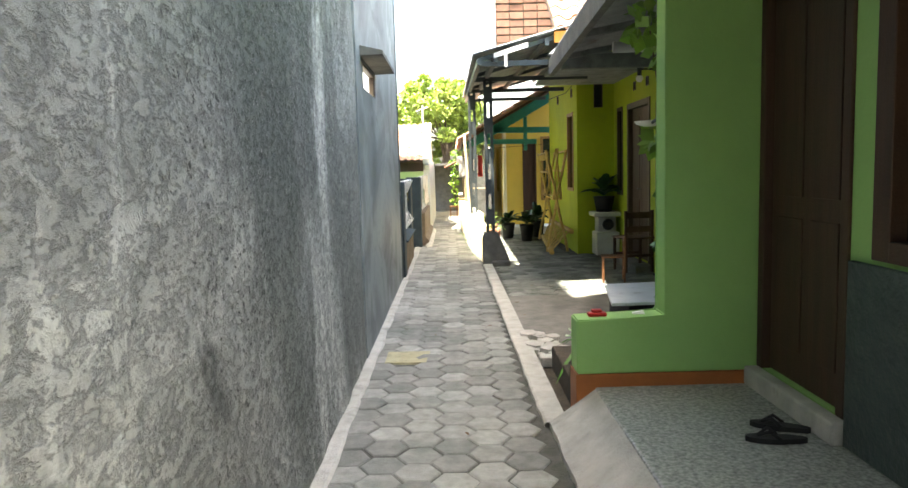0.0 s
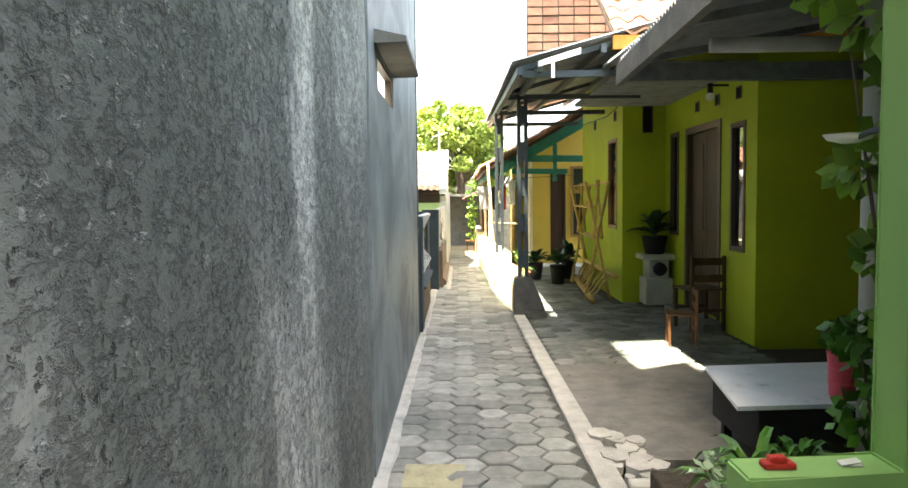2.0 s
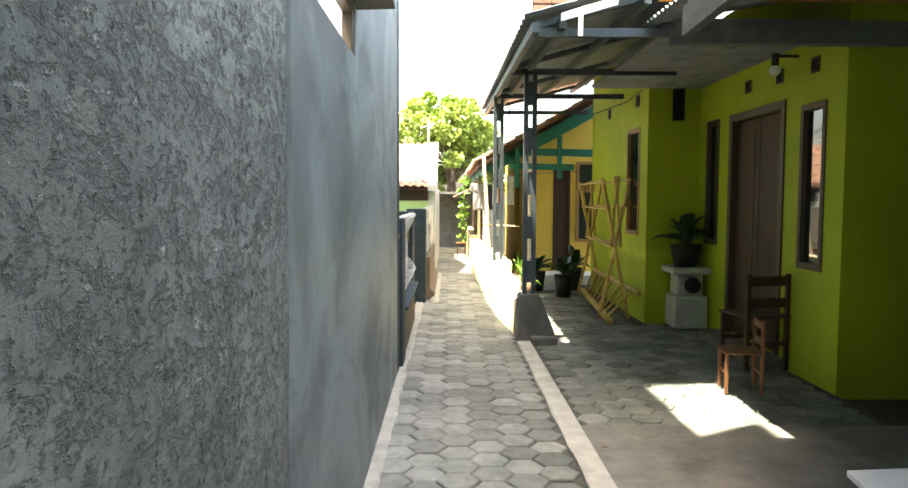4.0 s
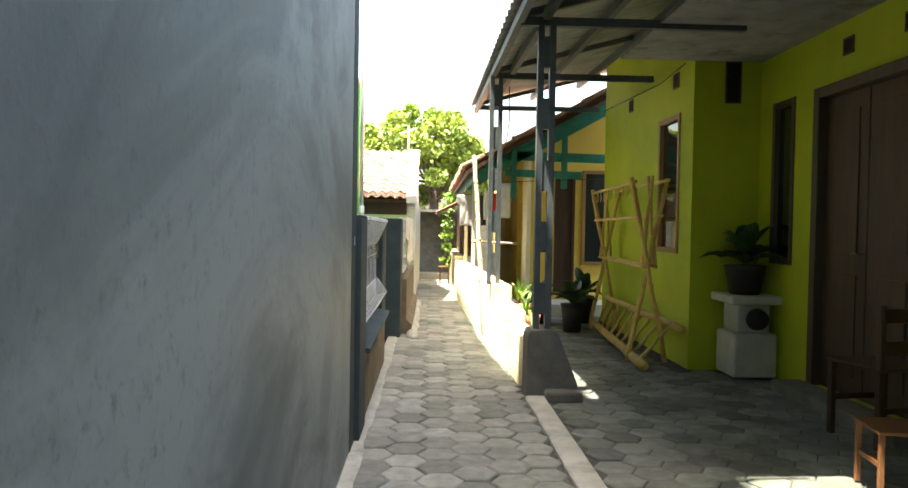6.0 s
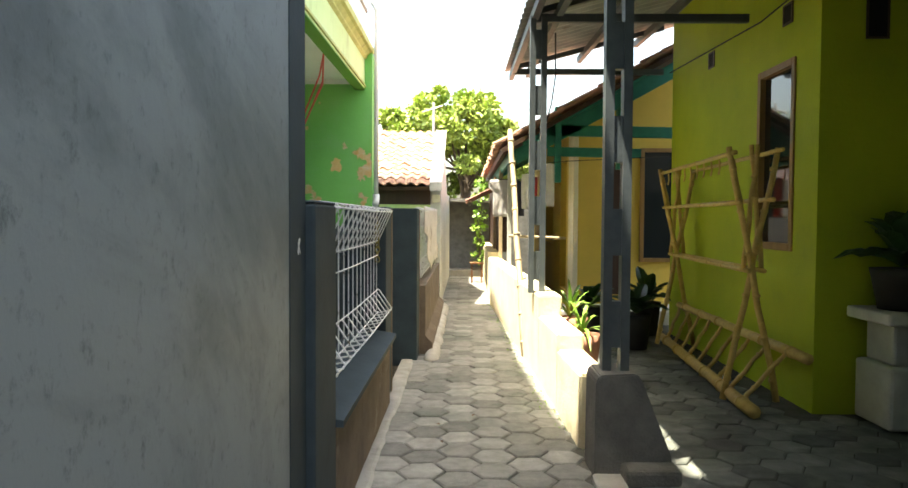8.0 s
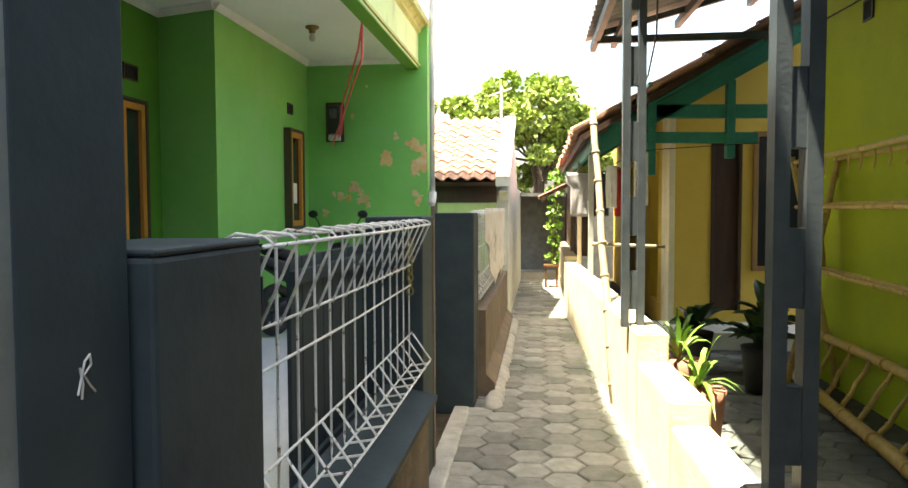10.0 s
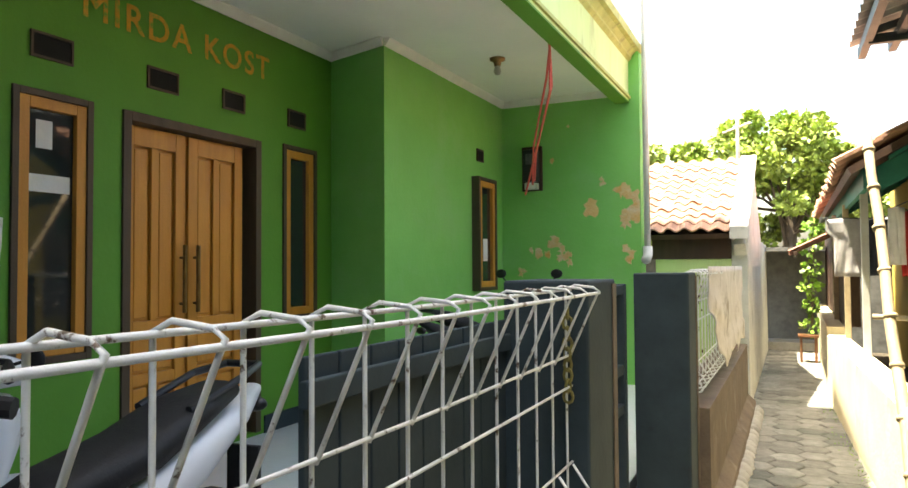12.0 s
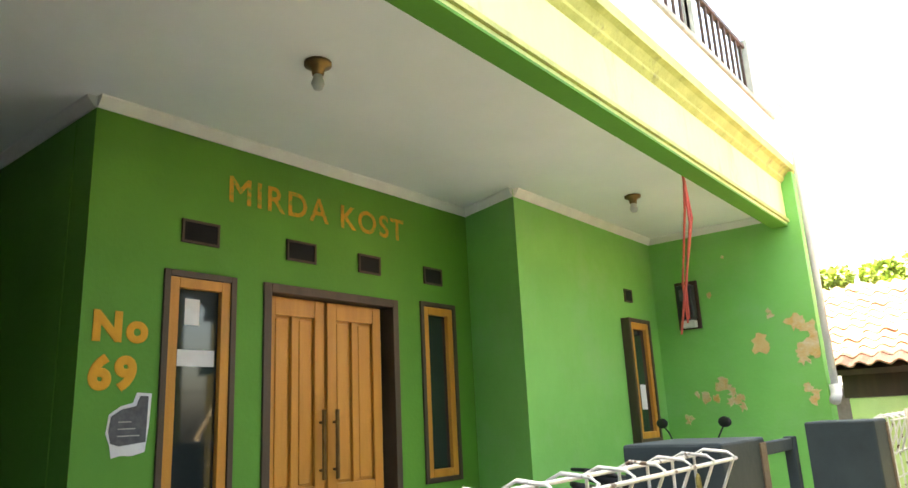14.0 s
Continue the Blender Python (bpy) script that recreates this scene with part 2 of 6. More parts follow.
M["frame_olive"] = mat("frame_olive", (0.30, 0.17, 0.05), (0.22, 0.12, 0.035), 0.5, 14, 0.1, 90, stretch=(1, 1, 0.12))
# Near-black that stands in for the shade inside rooms and vents.
M["unlit_black"] = mat("unlit_black", (0.012, 0.012, 0.012), (0.008, 0.008, 0.008), 0.9, 5, 0.0)
M["roof_tile"] = mat("roof_tile", (0.46, 0.26, 0.17), (0.33, 0.18, 0.12), 0.85, 9, 0.3, 70, stain=(0.17, 0.10, 0.07), stain_at=(0.55, 0.75), stain_scale=4, per_object=0.2, island=0.2)
M["metal_sheet"] = mat("metal_sheet", (0.40, 0.42, 0.43), (0.28, 0.30, 0.31), 0.5, 4, 0.08, 50, metal=0.5, stain=(0.20, 0.16, 0.13), stain_at=(0.58, 0.75), stain_scale=3)
M["steel_grey"] = mat("steel_grey", (0.085, 0.10, 0.105), (0.055, 0.068, 0.075), 0.5, 8, 0.08, 60, metal=0.2)
M["bamboo"] = mat("bamboo", (0.60, 0.42, 0.13), (0.46, 0.30, 0.08), 0.5, 20, 0.1, 90)
M["white_wire"] = mat("white_wire", (0.84, 0.84, 0.82), (0.72, 0.72, 0.68), 0.45, 20, 0.1, 90, stain=(0.13, 0.08, 0.05), stain_at=(0.585, 0.64), stain_scale=26)
M["red"] = mat("red", (0.55, 0.03, 0.02), (0.42, 0.02, 0.015), 0.5, 8, 0.05)
M["leaf"] = mat("leaf", (0.10, 0.26, 0.03), (0.055, 0.16, 0.02), 0.5, 3, 0.1, 30, island=0.45)
M["leaf_bright"] = mat("leaf_bright", (0.22, 0.36, 0.05), (0.12, 0.25, 0.03), 0.5, 3, 0.1, 30, island=0.45)
M["bark"] = mat("bark", (0.16, 0.12, 0.08), (0.09, 0.065, 0.045), 0.9, 14, 0.6, 60, stretch=(1, 1, 0.3))
M["soil"] = mat("soil", (0.075, 0.06, 0.04), (0.04, 0.032, 0.022), 1.0, 14, 0.8, 70)
M["terrazzo"] = mat("terrazzo", (0.40, 0.41, 0.37), (0.10, 0.115, 0.10), 0.4, 55, 0.05, 120)
M["brown_band"] = mat("brown_band", (0.36, 0.12, 0.03), (0.28, 0.09, 0.022), 0.6, 5, 0.08, 50)
M["rubber"] = mat("rubber", (0.018, 0.018, 0.018), (0.01, 0.01, 0.01), 0.7, 10, 0.1)
M["cladding"] = mat("cladding", (0.055, 0.075, 0.07), (0.03, 0.042, 0.04), 0.5, 9, 0.4, 40)
M["metal_old"] = mat("metal_old", (0.36, 0.37, 0.37), (0.24, 0.25, 0.25), 0.7, 4, 0.15, 50, metal=0.2, stain=(0.16, 0.09, 0.06), stain_at=(0.58, 0.75), stain_scale=3)
M["white_old"] = mat("white_old", (0.55, 0.55, 0.50), (0.42, 0.42, 0.38), 0.5, 6, 0.1, 50)
M["brick"] = mat("brick", (0.23, 0.115, 0.075), (0.16, 0.085, 0.06), 0.9, 10, 0.4, 70, per_object=0.25)
M["tarp"] = mat("tarp", (0.74, 0.68, 0.62), (0.60, 0.54, 0.48), 0.7, 5, 0.3, 40, stain=(0.33, 0.27, 0.2), stain_at=(0.55, 0.7), stain_scale=4)
M["brown_wall"] = mat("brown_wall", (0.19, 0.142, 0.098), (0.12, 0.09, 0.065), 0.9, 5, 0.35, 60, stain=(0.30, 0.26, 0.20), stain_at=(0.58, 0.72), stain_scale=3)
M["cloth_grey"] = mat("cloth_grey", (0.42, 0.40, 0.38), (0.34, 0.32, 0.31), 0.95, 12, 0.2, 120)
M["cloth_dark"] = mat("cloth_dark", (0.04, 0.045, 0.06), (0.03, 0.03, 0.04), 0.95, 12, 0.2, 120)
M["cloth_white"] = mat("cloth_white", (0.7, 0.68, 0.64), (0.6, 0.58, 0.55), 0.95, 12, 0.2, 120)
M["gold_paint"] = mat("gold_paint", (0.75, 0.36, 0.02), (0.66, 0.30, 0.015), 0.6, 12, 0.05, 80)
M["faded_paint"] = mat("faded_paint", (0.66, 0.30, 0.02), (0.50, 0.28, 0.03), 0.7, 22, 0.05, 80, stain=(0.13, 0.33, 0.04), stain_at=(0.48, 0.66), stain_scale=24)
M["bare_plaster"] = mat("bare_plaster", (0.66, 0.56, 0.36), (0.62, 0.36, 0.10), 0.9, 9, 0.3, 60)
M["pink_rope"] = mat("pink_rope", (0.75, 0.14, 0.12), (0.62, 0.10, 0.09), 0.7, 30, 0.1, 100)
M["bike_white"] = mat("bike_white", (0.78, 0.79, 0.80), (0.74, 0.75, 0.76), 0.25, 3, 0.0)
M["bike_black"] = mat("bike_black", (0.02, 0.021, 0.024), (0.014, 0.015, 0.017), 0.35, 4, 0.0)
M["seat_vinyl"] = mat("seat_vinyl", (0.012, 0.012, 0.013), (0.008, 0.008, 0.009), 0.65, 60, 0.15, 200)
M["paper"] = mat("paper", (0.74, 0.73, 0.70), (0.66, 0.65, 0.62), 0.8, 8, 0.1)
M["print_grey"] = mat("print_grey", (0.07, 0.07, 0.075), (0.12, 0.12, 0.12), 0.7, 25, 0.1)
M["board"] = mat("board", (0.74, 0.76, 0.78), (0.62, 0.64, 0.66), 0.6, 5, 0.1, 50, stain=(0.3, 0.3, 0.29), stain_at=(0.6, 0.75), stain_scale=5)
M["brass"] = mat("brass", (0.25, 0.16, 0.06), (0.16, 0.10, 0.04), 0.4, 20, 0.05, metal=0.8)
M["pale_green"] = mat("pale_green", (0.62, 0.74, 0.34), (0.54, 0.66, 0.28), 0.75, 3, 0.12, 50, stain=(0.36, 0.40, 0.16), stain_at=(0.58, 0.78), stain_scale=4, stretch=(1, 1, 0.3))
M["moulding"] = mat("moulding", (0.50, 0.52, 0.18), (0.36, 0.38, 0.12), 0.8, 6, 0.2, 50, stain=(0.20, 0.19, 0.09), stain_at=(0.55, 0.75), stain_scale=7)
M["wall_paper"] = mat("wall_white", (0.66, 0.65, 0.60), (0.54, 0.53, 0.48), 0.9, 4, 0.2, 50, stain=(0.34, 0.33, 0.3), stain_at=(0.58, 0.75), stain_scale=3)


M["rust_dark"] = mat("rust_dark", (0.10, 0.06, 0.05), (0.06, 0.04, 0.035), 0.6, 12, 0.1, 60)
M["bamboo_old"] = mat("bamboo_old", (0.42, 0.33, 0.20), (0.30, 0.24, 0.15), 0.6, 20, 0.1, 90)
M["leaf_dark"] = mat("leaf_dark", (0.035, 0.085, 0.025), (0.02, 0.05, 0.015), 0.4, 5, 0.1, 30, island=0.3)
M["leaf_pale"] = mat("leaf_pale", (0.35, 0.45, 0.30), (0.22, 0.34, 0.18), 0.5, 5, 0.1, 30, island=0.4)
M["leaf_tree"] = mat("leaf_tree", (0.38, 0.46, 0.10), (0.22, 0.31, 0.05), 0.5, 1.2, 0.1, 30, island=0.5)
M["chair_wood"] = mat("chair_wood", (0.20, 0.085, 0.035), (0.13, 0.055, 0.022), 0.5, 14, 0.1, 90)
M["terracotta"] = mat("terracotta", (0.42, 0.20, 0.12), (0.34, 0.15, 0.09), 0.8, 8, 0.15, 60)
M["tin_red"] = mat("tin_red", (0.34, 0.16, 0.11), (0.24, 0.11, 0.08), 0.7, 6, 0.15, 60, metal=0.2)
M["cover"] = mat("cover", (0.40, 0.36, 0.22), (0.30, 0.27, 0.16), 0.9, 8, 0.4, 70, stain=(0.2, 0.19, 0.12), stain_at=(0.55, 0.7), stain_scale=5)
M["dry_leaf"] = mat("dry_leaf", (0.16, 0.10, 0.05), (0.10, 0.06, 0.03), 0.8, 20, 0.1)


M["void_wood"] = mat("void_wood", (0.17, 0.175, 0.17), (0.10, 0.105, 0.10), 0.8, 8, 0.2, 60)
M["grey_board"] = mat("grey_board", (0.24, 0.25, 0.25), (0.15, 0.16, 0.16), 0.8, 6, 0.2, 60, stain=(0.09, 0.085, 0.08), stain_at=(0.55, 0.72), stain_scale=3)
# Faded green, also brightened to carry the fuller light further along the porch.
M["green_faded_lit"] = mat("green_faded_lit", (0.20, 0.53, 0.12), (0.17, 0.47, 0.095), 0.7, 1.8, 0.1, 40, stain=(0.23, 0.50, 0.17), stain_at=(0.5, 0.8), stain_scale=1.6)
M["can_red"] = mat("can_red", (0.72, 0.09, 0.13), (0.62, 0.07, 0.10), 0.4, 6, 0.03)
M["chain_yellow"] = mat("chain_yellow", (0.30, 0.25, 0.06), (0.18, 0.15, 0.05), 0.6, 30, 0.1)
M["bare_orange"] = mat("bare_orange", (0.74, 0.52, 0.24), (0.70, 0.42, 0.14), 0.9, 9, 0.3, 60)



# ---------------- small mesh helpers ----------------
def box(bm, x0, x1, y0, y1, z0, z1, bevel=0.0, m=None):
    """A box from its limits, with softened edges."""
    g = bmesh.ops.create_cube(bm, size=1.0)
    vs = g["verts"]
    for v in vs:
        v.co = Vector((x0 + (v.co.x + 0.5) * (x1 - x0), y0 + (v.co.y + 0.5) * (y1 - y0), z0 + (v.co.z + 0.5) * (z1 - z0)))
        if m is not None:
            v.co = m @ v.co
    if bevel:
        es = list({e for v in vs for e in v.link_edges})
        bmesh.ops.bevel(bm, geom=es, offset=bevel, segments=2, affect="EDGES", profile=0.5)
    return vs


def tube(bm, pts, r, sides=8, r_end=None):
    """A round bar along a line of points, closed at the ends."""
    pts = [Vector(p) for p in pts]
    rings = []
    for i, p in enumerate(pts):
        d = (pts[min(i + 1, len(pts) - 1)] - pts[max(i - 1, 0)]).normalized()
        a = d.orthogonal().normalized() if i == 0 else (a - d * a.dot(d)).normalized()
        b = d.cross(a)
        rad = r if r_end is None else r + (r_end - r) * i / (len(pts) - 1)
        rings.append([bm.verts.new(p + (a * math.cos(k * math.tau / sides) + b * math.sin(k * math.tau / sides)) * rad) for k in range(sides)])
    for q, s in zip(rings, rings[1:]):
        for k in range(sides):
            bm.faces.new((q[k], q[(k + 1) % sides], s[(k + 1) % sides], s[k]))
    bm.faces.new(rings[0][::-1])
    bm.faces.new(rings[-1])


def ball(bm, c, r, seg=12, squash=(1, 1, 1)):
    g = bmesh.ops.create_uvsphere(bm, u_segments=seg, v_segments=max(6, seg // 2 + 2), radius=r)
    for v in g["verts"]:
        v.co = Vector(c) + Vector((v.co.x * squash[0], v.co.y * squash[1], v.co.z * squash[2]))


def lathe(bm, profile, c=(0, 0, 0), seg=20):
    """A turned shape from (radius, height) pairs."""
    rings = [[bm.verts.new((c[0] + r * math.cos(k * math.tau / seg), c[1] + r * math.sin(k * math.tau / seg), c[2] + z)) for k in range(seg)] for r, z in profile]
    for q, s in zip(rings, rings[1:]):
        for k in range(seg):
            bm.faces.new((q[k], q[(k + 1) % seg], s[(k + 1) % seg], s[k]))
    bm.faces.new(rings[0][::-1])
    bm.faces.new(rings[-1])


def extrude_poly(bm, pts, vec):
    """A prism from a flat outline and a thickness vector."""
    a = [bm.verts.new(p) for p in pts]
    b = [bm.verts.new(Vector(p) + Vector(vec)) for p in pts]
    bm.faces.new(a[::-1])
    bm.faces.new(b)
    for i in range(len(a)):
        j = (i + 1) % len(a)
        bm.faces.new((a[i], a[j], b[j], b[i]))


def mesh_of(name, bm, material, smooth=False):
    bmesh.ops.recalc_face_normals(bm, faces=bm.faces)
    me = bpy.data.meshes.new(name)
    bm.to_mesh(me)
    bm.free()
    me.materials.append(M[material] if isinstance(material, str) else material)
    if smooth:
        for f in me.polygons:
            f.use_smooth = True
    return me


def part(name, bm, material, parent=None, label="", smooth=False):
    ob = new(name, mesh_of(name, bm, material, smooth))
    if parent is not None:
        ob.parent = parent
    if label:
        ob["label"] = label
    return ob


def boxpart(name, lim, material, parent=None, label="", bevel=0.004):
    bm = bmesh.new()
    box(bm, *lim, bevel=bevel)
    return part(name, bm, material, parent, label)


def empty(name, loc, label, category, group="", kind=""):
    ob = new(name)
    ob.empty_display_size = 0.1
    return tagged(ob, label, category, group, kind)


def wall_with_holes(name, axis, at, thick, span, z0, z1, holes, material, label):
    """A wall in the plane axis = at, its thickness going away from the seen face, with openings (u0, u1, v0, v1)."""
    us = sorted({span[0], span[1], *[h[0] for h in holes], *[h[1] for h in holes]})
    bm = bmesh.new()

    def put(u0, u1, v0, v1):
        a, b = sorted((at, at + thick))
        if axis == "x":
            box(bm, a, b, u0, u1, v0, v1)
        else:
            box(bm, u0, u1, a, b, v0, v1)
    for u0, u1 in zip(us, us[1:]):
        cut = sorted([(h[2], h[3]) for h in holes if h[0] <= u0 + 1e-6 and h[1] >= u1 - 1e-6])
        z = z0
        for a, b in cut:
            if a > z + 1e-6:
                put(u0, u1, z, a)
            z = b
        if z < z1 - 1e-6:
            put(u0, u1, z, z1)
    bmesh.ops.remove_doubles(bm, verts=bm.verts, dist=1e-5)
    ob = part(name, bm, material)
    return tagged(ob, label, "wall", kind="structure")


# ---------------- more helpers ----------------
def slab(bm, corners, thick):
    """A sheet through four corners, thickened downwards."""
    extrude_poly(bm, corners, (0, 0, -thick))


def put(name, lim, material, label, category, kind="structure", bevel=0.004):
    return tagged(boxpart(name, lim, material, bevel=bevel), label, category, kind=kind)


def glass_mat(name, tint=(0.02, 0.025, 0.025), rough=0.04):
    m = bpy.data.materials.new(name)
    m.use_nodes = True
    p = m.node_tree.nodes["Principled BSDF"]
    p.inputs["Base Color"].default_value = (*tint, 1)
    p.inputs["Roughness"].default_value = rough
    p.inputs["Specular IOR Level"].default_value = 0.5
    p.inputs["IOR"].default_value = 1.65
    return m


M["dark_glass"] = glass_mat("dark_glass")


def corrugated(bm, p0, along, down, n_waves, amp, thick=0.004, per=6):
    """A wavy sheet: waves side by side along one edge, running down the other."""
    p0, along, down = Vector(p0), Vector(along), Vector(down)
    nrm = along.cross(down).normalized()
    if nrm.z < 0:
        nrm = -nrm
    n = n_waves * per
    top, bot = [], []
    for layer, lst in ((thick, top), (0, bot)):
        for i in range(n + 1):
            o = p0 + along * (i / n) + nrm * (amp * math.sin(i / per * math.tau) + layer)
            lst.append((bm.verts.new(o), bm.verts.new(o + down)))
    for lst in (top, bot):
        for a, b in zip(lst, lst[1:]):
            bm.faces.new((a[0], b[0], b[1], a[1]))
    for i in range(n):
        bm.faces.new((top[i][0], bot[i][0], bot[i + 1][0], top[i + 1][0]))
        bm.faces.new((top[i][1], top[i + 1][1], bot[i + 1][1], bot[i][1]))
    bm.faces.new((top[0][0], top[0][1], bot[0][1], bot[0][0]))
    bm.faces.new((top[n][0], bot[n][0], bot[n][1], top[n][1]))


def leaf_quad(bm, c, d, side, length, width, bend=0.25, seg=4):
    """A tapered leaf that bends down towards its tip."""
    c, d, side = Vector(c), Vector(d).normalized(), Vector(side).normalized()
    prev = None
    for i in range(seg + 1):
        u = i / seg
        w = width * (math.sin(math.pi * min(1, 0.12 + u * 0.88)) ** 0.8)
        p = c + d * length * u - Vector((0, 0, bend * length * u * u))
        lift = Vector((0, 0, w * 0.25))
        row = (bm.verts.new(p - side * w * 0.5 + lift), bm.verts.new(p), bm.verts.new(p + side * w * 0.5 + lift))
        if prev:
            bm.faces.new((prev[0], prev[1], row[1], row[0]))
            bm.faces.new((prev[1], prev[2], row[2], row[1]))
        prev = row


def rosette(bm, c, n, length, width, up, bend, rng):
    """Leaves fanning out of one point."""
    for i in range(n):
        a = i / n * math.tau + rng.uniform(-0.3, 0.3)
        e = up + rng.uniform(-0.25, 0.25)
        d = Vector((math.cos(a) * math.cos(e), math.sin(a) * math.cos(e), math.sin(e)))
        leaf_quad(bm, c, d, (-math.sin(a), math.cos(a), 0), length * rng.uniform(0.7, 1.15), width, bend * rng.uniform(0.7, 1.2))


def leaf_cloud(bm, centres, n, size, rng, flat=0.5):
    """Small leaves scattered in clumps, with gaps between the clumps."""
    for c, r in centres:
        for _ in range(n):
            v = Vector((rng.gauss(0, 1), rng.gauss(0, 1), rng.gauss(0, 1))).normalized() * r * rng.uniform(0.55, 1.0)
            v.z *= 0.8
            p = Vector(c) + v
            d = (v.normalized() + Vector((rng.uniform(-1, 1), rng.uniform(-1, 1), rng.uniform(-1.1, 0.5)))).normalized()
            s = d.orthogonal().normalized()
            s.rotate(Matrix.Rotation(rng.uniform(0, math.tau), 3, d))
            L, w = size * rng.uniform(0.7, 1.3), size * flat * rng.uniform(0.35, 0.6)
            a = bm.verts.new(p)
            b = bm.verts.new(p + d * L * 0.5 + s * w)
            e = bm.verts.new(p + d * L)
            f = bm.verts.new(p + d * L * 0.5 - s * w)
            bm.faces.new((a, b, e, f))


# ---------------- ground ----------------
put("ground", (-60, 60, -40, 120, -0.30, -0.05), "soil", "dark bare earth under the paving", "ground", bevel=0)

# ---------------- left: plastered walls ----------------
WL = -0.53
bm = bmesh.new()
ny, nz = 150, 70
grid = [[None] * (nz + 1) for _ in range(ny + 1)]
for i in range(ny + 1):
    for k in range(nz + 1):
        y = -1.0 + 6.25 * i / ny
        z = -0.05 + (4.4 if y > 0.8 else 3.45) * k / nz
        n1 = noise.noise(Vector((y * 0.8, z * 0.6, 3.1)))
        n2 = noise.noise(Vector((y * 3.7, z * 2.6, 7.7)))
        foot = 0.03 * max(0, 1 - z / 0.35) * (0.4 + noise.noise(Vector((y * 2.3, 0, 5))))
        grid[i][k] = bm.verts.new((WL + 0.012 * n1 + 0.006 * n2 + foot, y, z))
for i in range(ny):
    for k in range(nz):
        bm.faces.new((grid[i][k], grid[i + 1][k], grid[i + 1][k + 1], grid[i][k + 1]))
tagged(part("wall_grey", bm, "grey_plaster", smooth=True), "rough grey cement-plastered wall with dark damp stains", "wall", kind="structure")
# Core height beyond view is chosen only for the shadow it casts.
put("wall_grey_core", (WL - 0.3, WL - 0.03, 0.8, 5.248, -0.05, 9.6), "grey_plaster", "grey cement wall core, raised out of view to shade the alley", "wall", bevel=0)
put("wall_grey_core", (WL - 0.3, WL - 0.03, -8, 0.798, -0.05, 3.4), "grey_plaster", "grey cement garden wall behind the start", "wall", bevel=0)
put("wall_grey_core", (WL - 0.028, WL - 0.002, -8, -1.0, -0.05, 3.4), "grey_plaster", "grey cement plaster of the garden wall", "wall", bevel=0)
# Added above the visible wall to keep sun off the alley.
put("sun_block_grey", (WL - 0.028, WL - 0.002, 0.8, 5.248, 4.345, 9.6), "grey_plaster", "unseen upper wall added to shade the alley", "wall", bevel=0)
# The 7.7 m top is out of view, set by the sun patch.
wall_with_holes("wall_blue", "x", WL + 0.015, -0.05, (5.25, 9.219), -0.05, 7.7, [(5.65, 6.53, 2.03, 2.23)], "blue_plaster",
                "smooth pale blue-grey plastered wall with faint stains")
# Unseen extra height, added to block sun beside the near canopy.
put("sun_block_blue", (WL - 0.075, WL + 0.015, 5.25, 6.35, 7.702, 9.6), "blue_plaster", "unseen upper piece added to block a strip of sun", "wall", bevel=0)
# Out of view; its dark colour only keeps bounce light off the porch.
put("wall_blue_return", (-6.2, WL - 0.077, 9.07, 9.22, -0.05, 7.7), "cement_dark", "unseen return wall beside the porch, dark to cut bounce light", "wall", bevel=0)
# Added white board that gives the slit the brightness of sky.
put("slit_sky_board", (-6.2, WL - 0.077, 8.95, 9.066, -0.05, 7.7), "white_paint", "white board standing in for bright sky behind the slit window", "wall", bevel=0)
hood = empty("window_1", (0, 0, 0), "small slit window under a cement hood", "window", kind="structure")
bm = bmesh.new()
extrude_poly(bm, [(WL + 0.012, 5.50, 2.325), (WL + 0.185, 5.50, 2.285), (WL + 0.185, 5.50, 2.255), (WL + 0.012, 5.50, 2.25)], (0, 1.10, 0))
part("hood", bm, "cement_dark", hood, "weathered grey cement hood")
bm = bmesh.new()
for lim in ((6.46, 6.528, 2.032, 2.228), (5.652, 6.46, 2.205, 2.228)):
    box(bm, WL - 0.034, WL + 0.012, *lim, bevel=0.004)
part("window_frame", bm, "dark_frame", hood)

# ---------------- right: near green house ----------------
put("terrace_floor", (0.88, 1.75, -6, 3.8, -0.05, 0.205), "terrazzo", "speckled grey terrazzo terrace floor", "floor", bevel=0.01)
bm = bmesh.new()
extrude_poly(bm, [(0.785, 3.8, 0.275), (1.75, 3.8, 0.275), (1.75, 3.8, 3.7), (1.26, 3.8, 3.7), (1.26, 3.8, 0.58), (0.785, 3.8, 0.57)], (0, 0.18, 0))
bmesh.ops.bevel(bm, geom=[e for e in bm.edges], offset=0.008, segments=2, affect="EDGES")
tagged(part("wall_pier", bm, "green_light"), "light green plastered pier and low wall of the terrace", "wall", kind="structure")
put("baseboard", (0.778, 1.75, 3.793, 3.985, -0.04, 0.275), "brown_band", "brown painted band at the foot of the green wall", "trim")
wall_with_holes("wall_terrace", "x", 1.75, 0.22, (-6, 3.98), -0.05, 3.7, [(2.94, 3.78, 0.305, 2.31), (0.9, 2.76, 1.0, 2.26)], "green_light",
                "green plastered house wall along the terrace")
# Added out of view to cut light on the terrace; dark against bounce.
put("terrace_light_block", (0.86, 1.748, -0.75, -0.60, 0.206, 2.42), "brown_wood", "unseen dark partition added to dim the terrace", "wall", bevel=0)
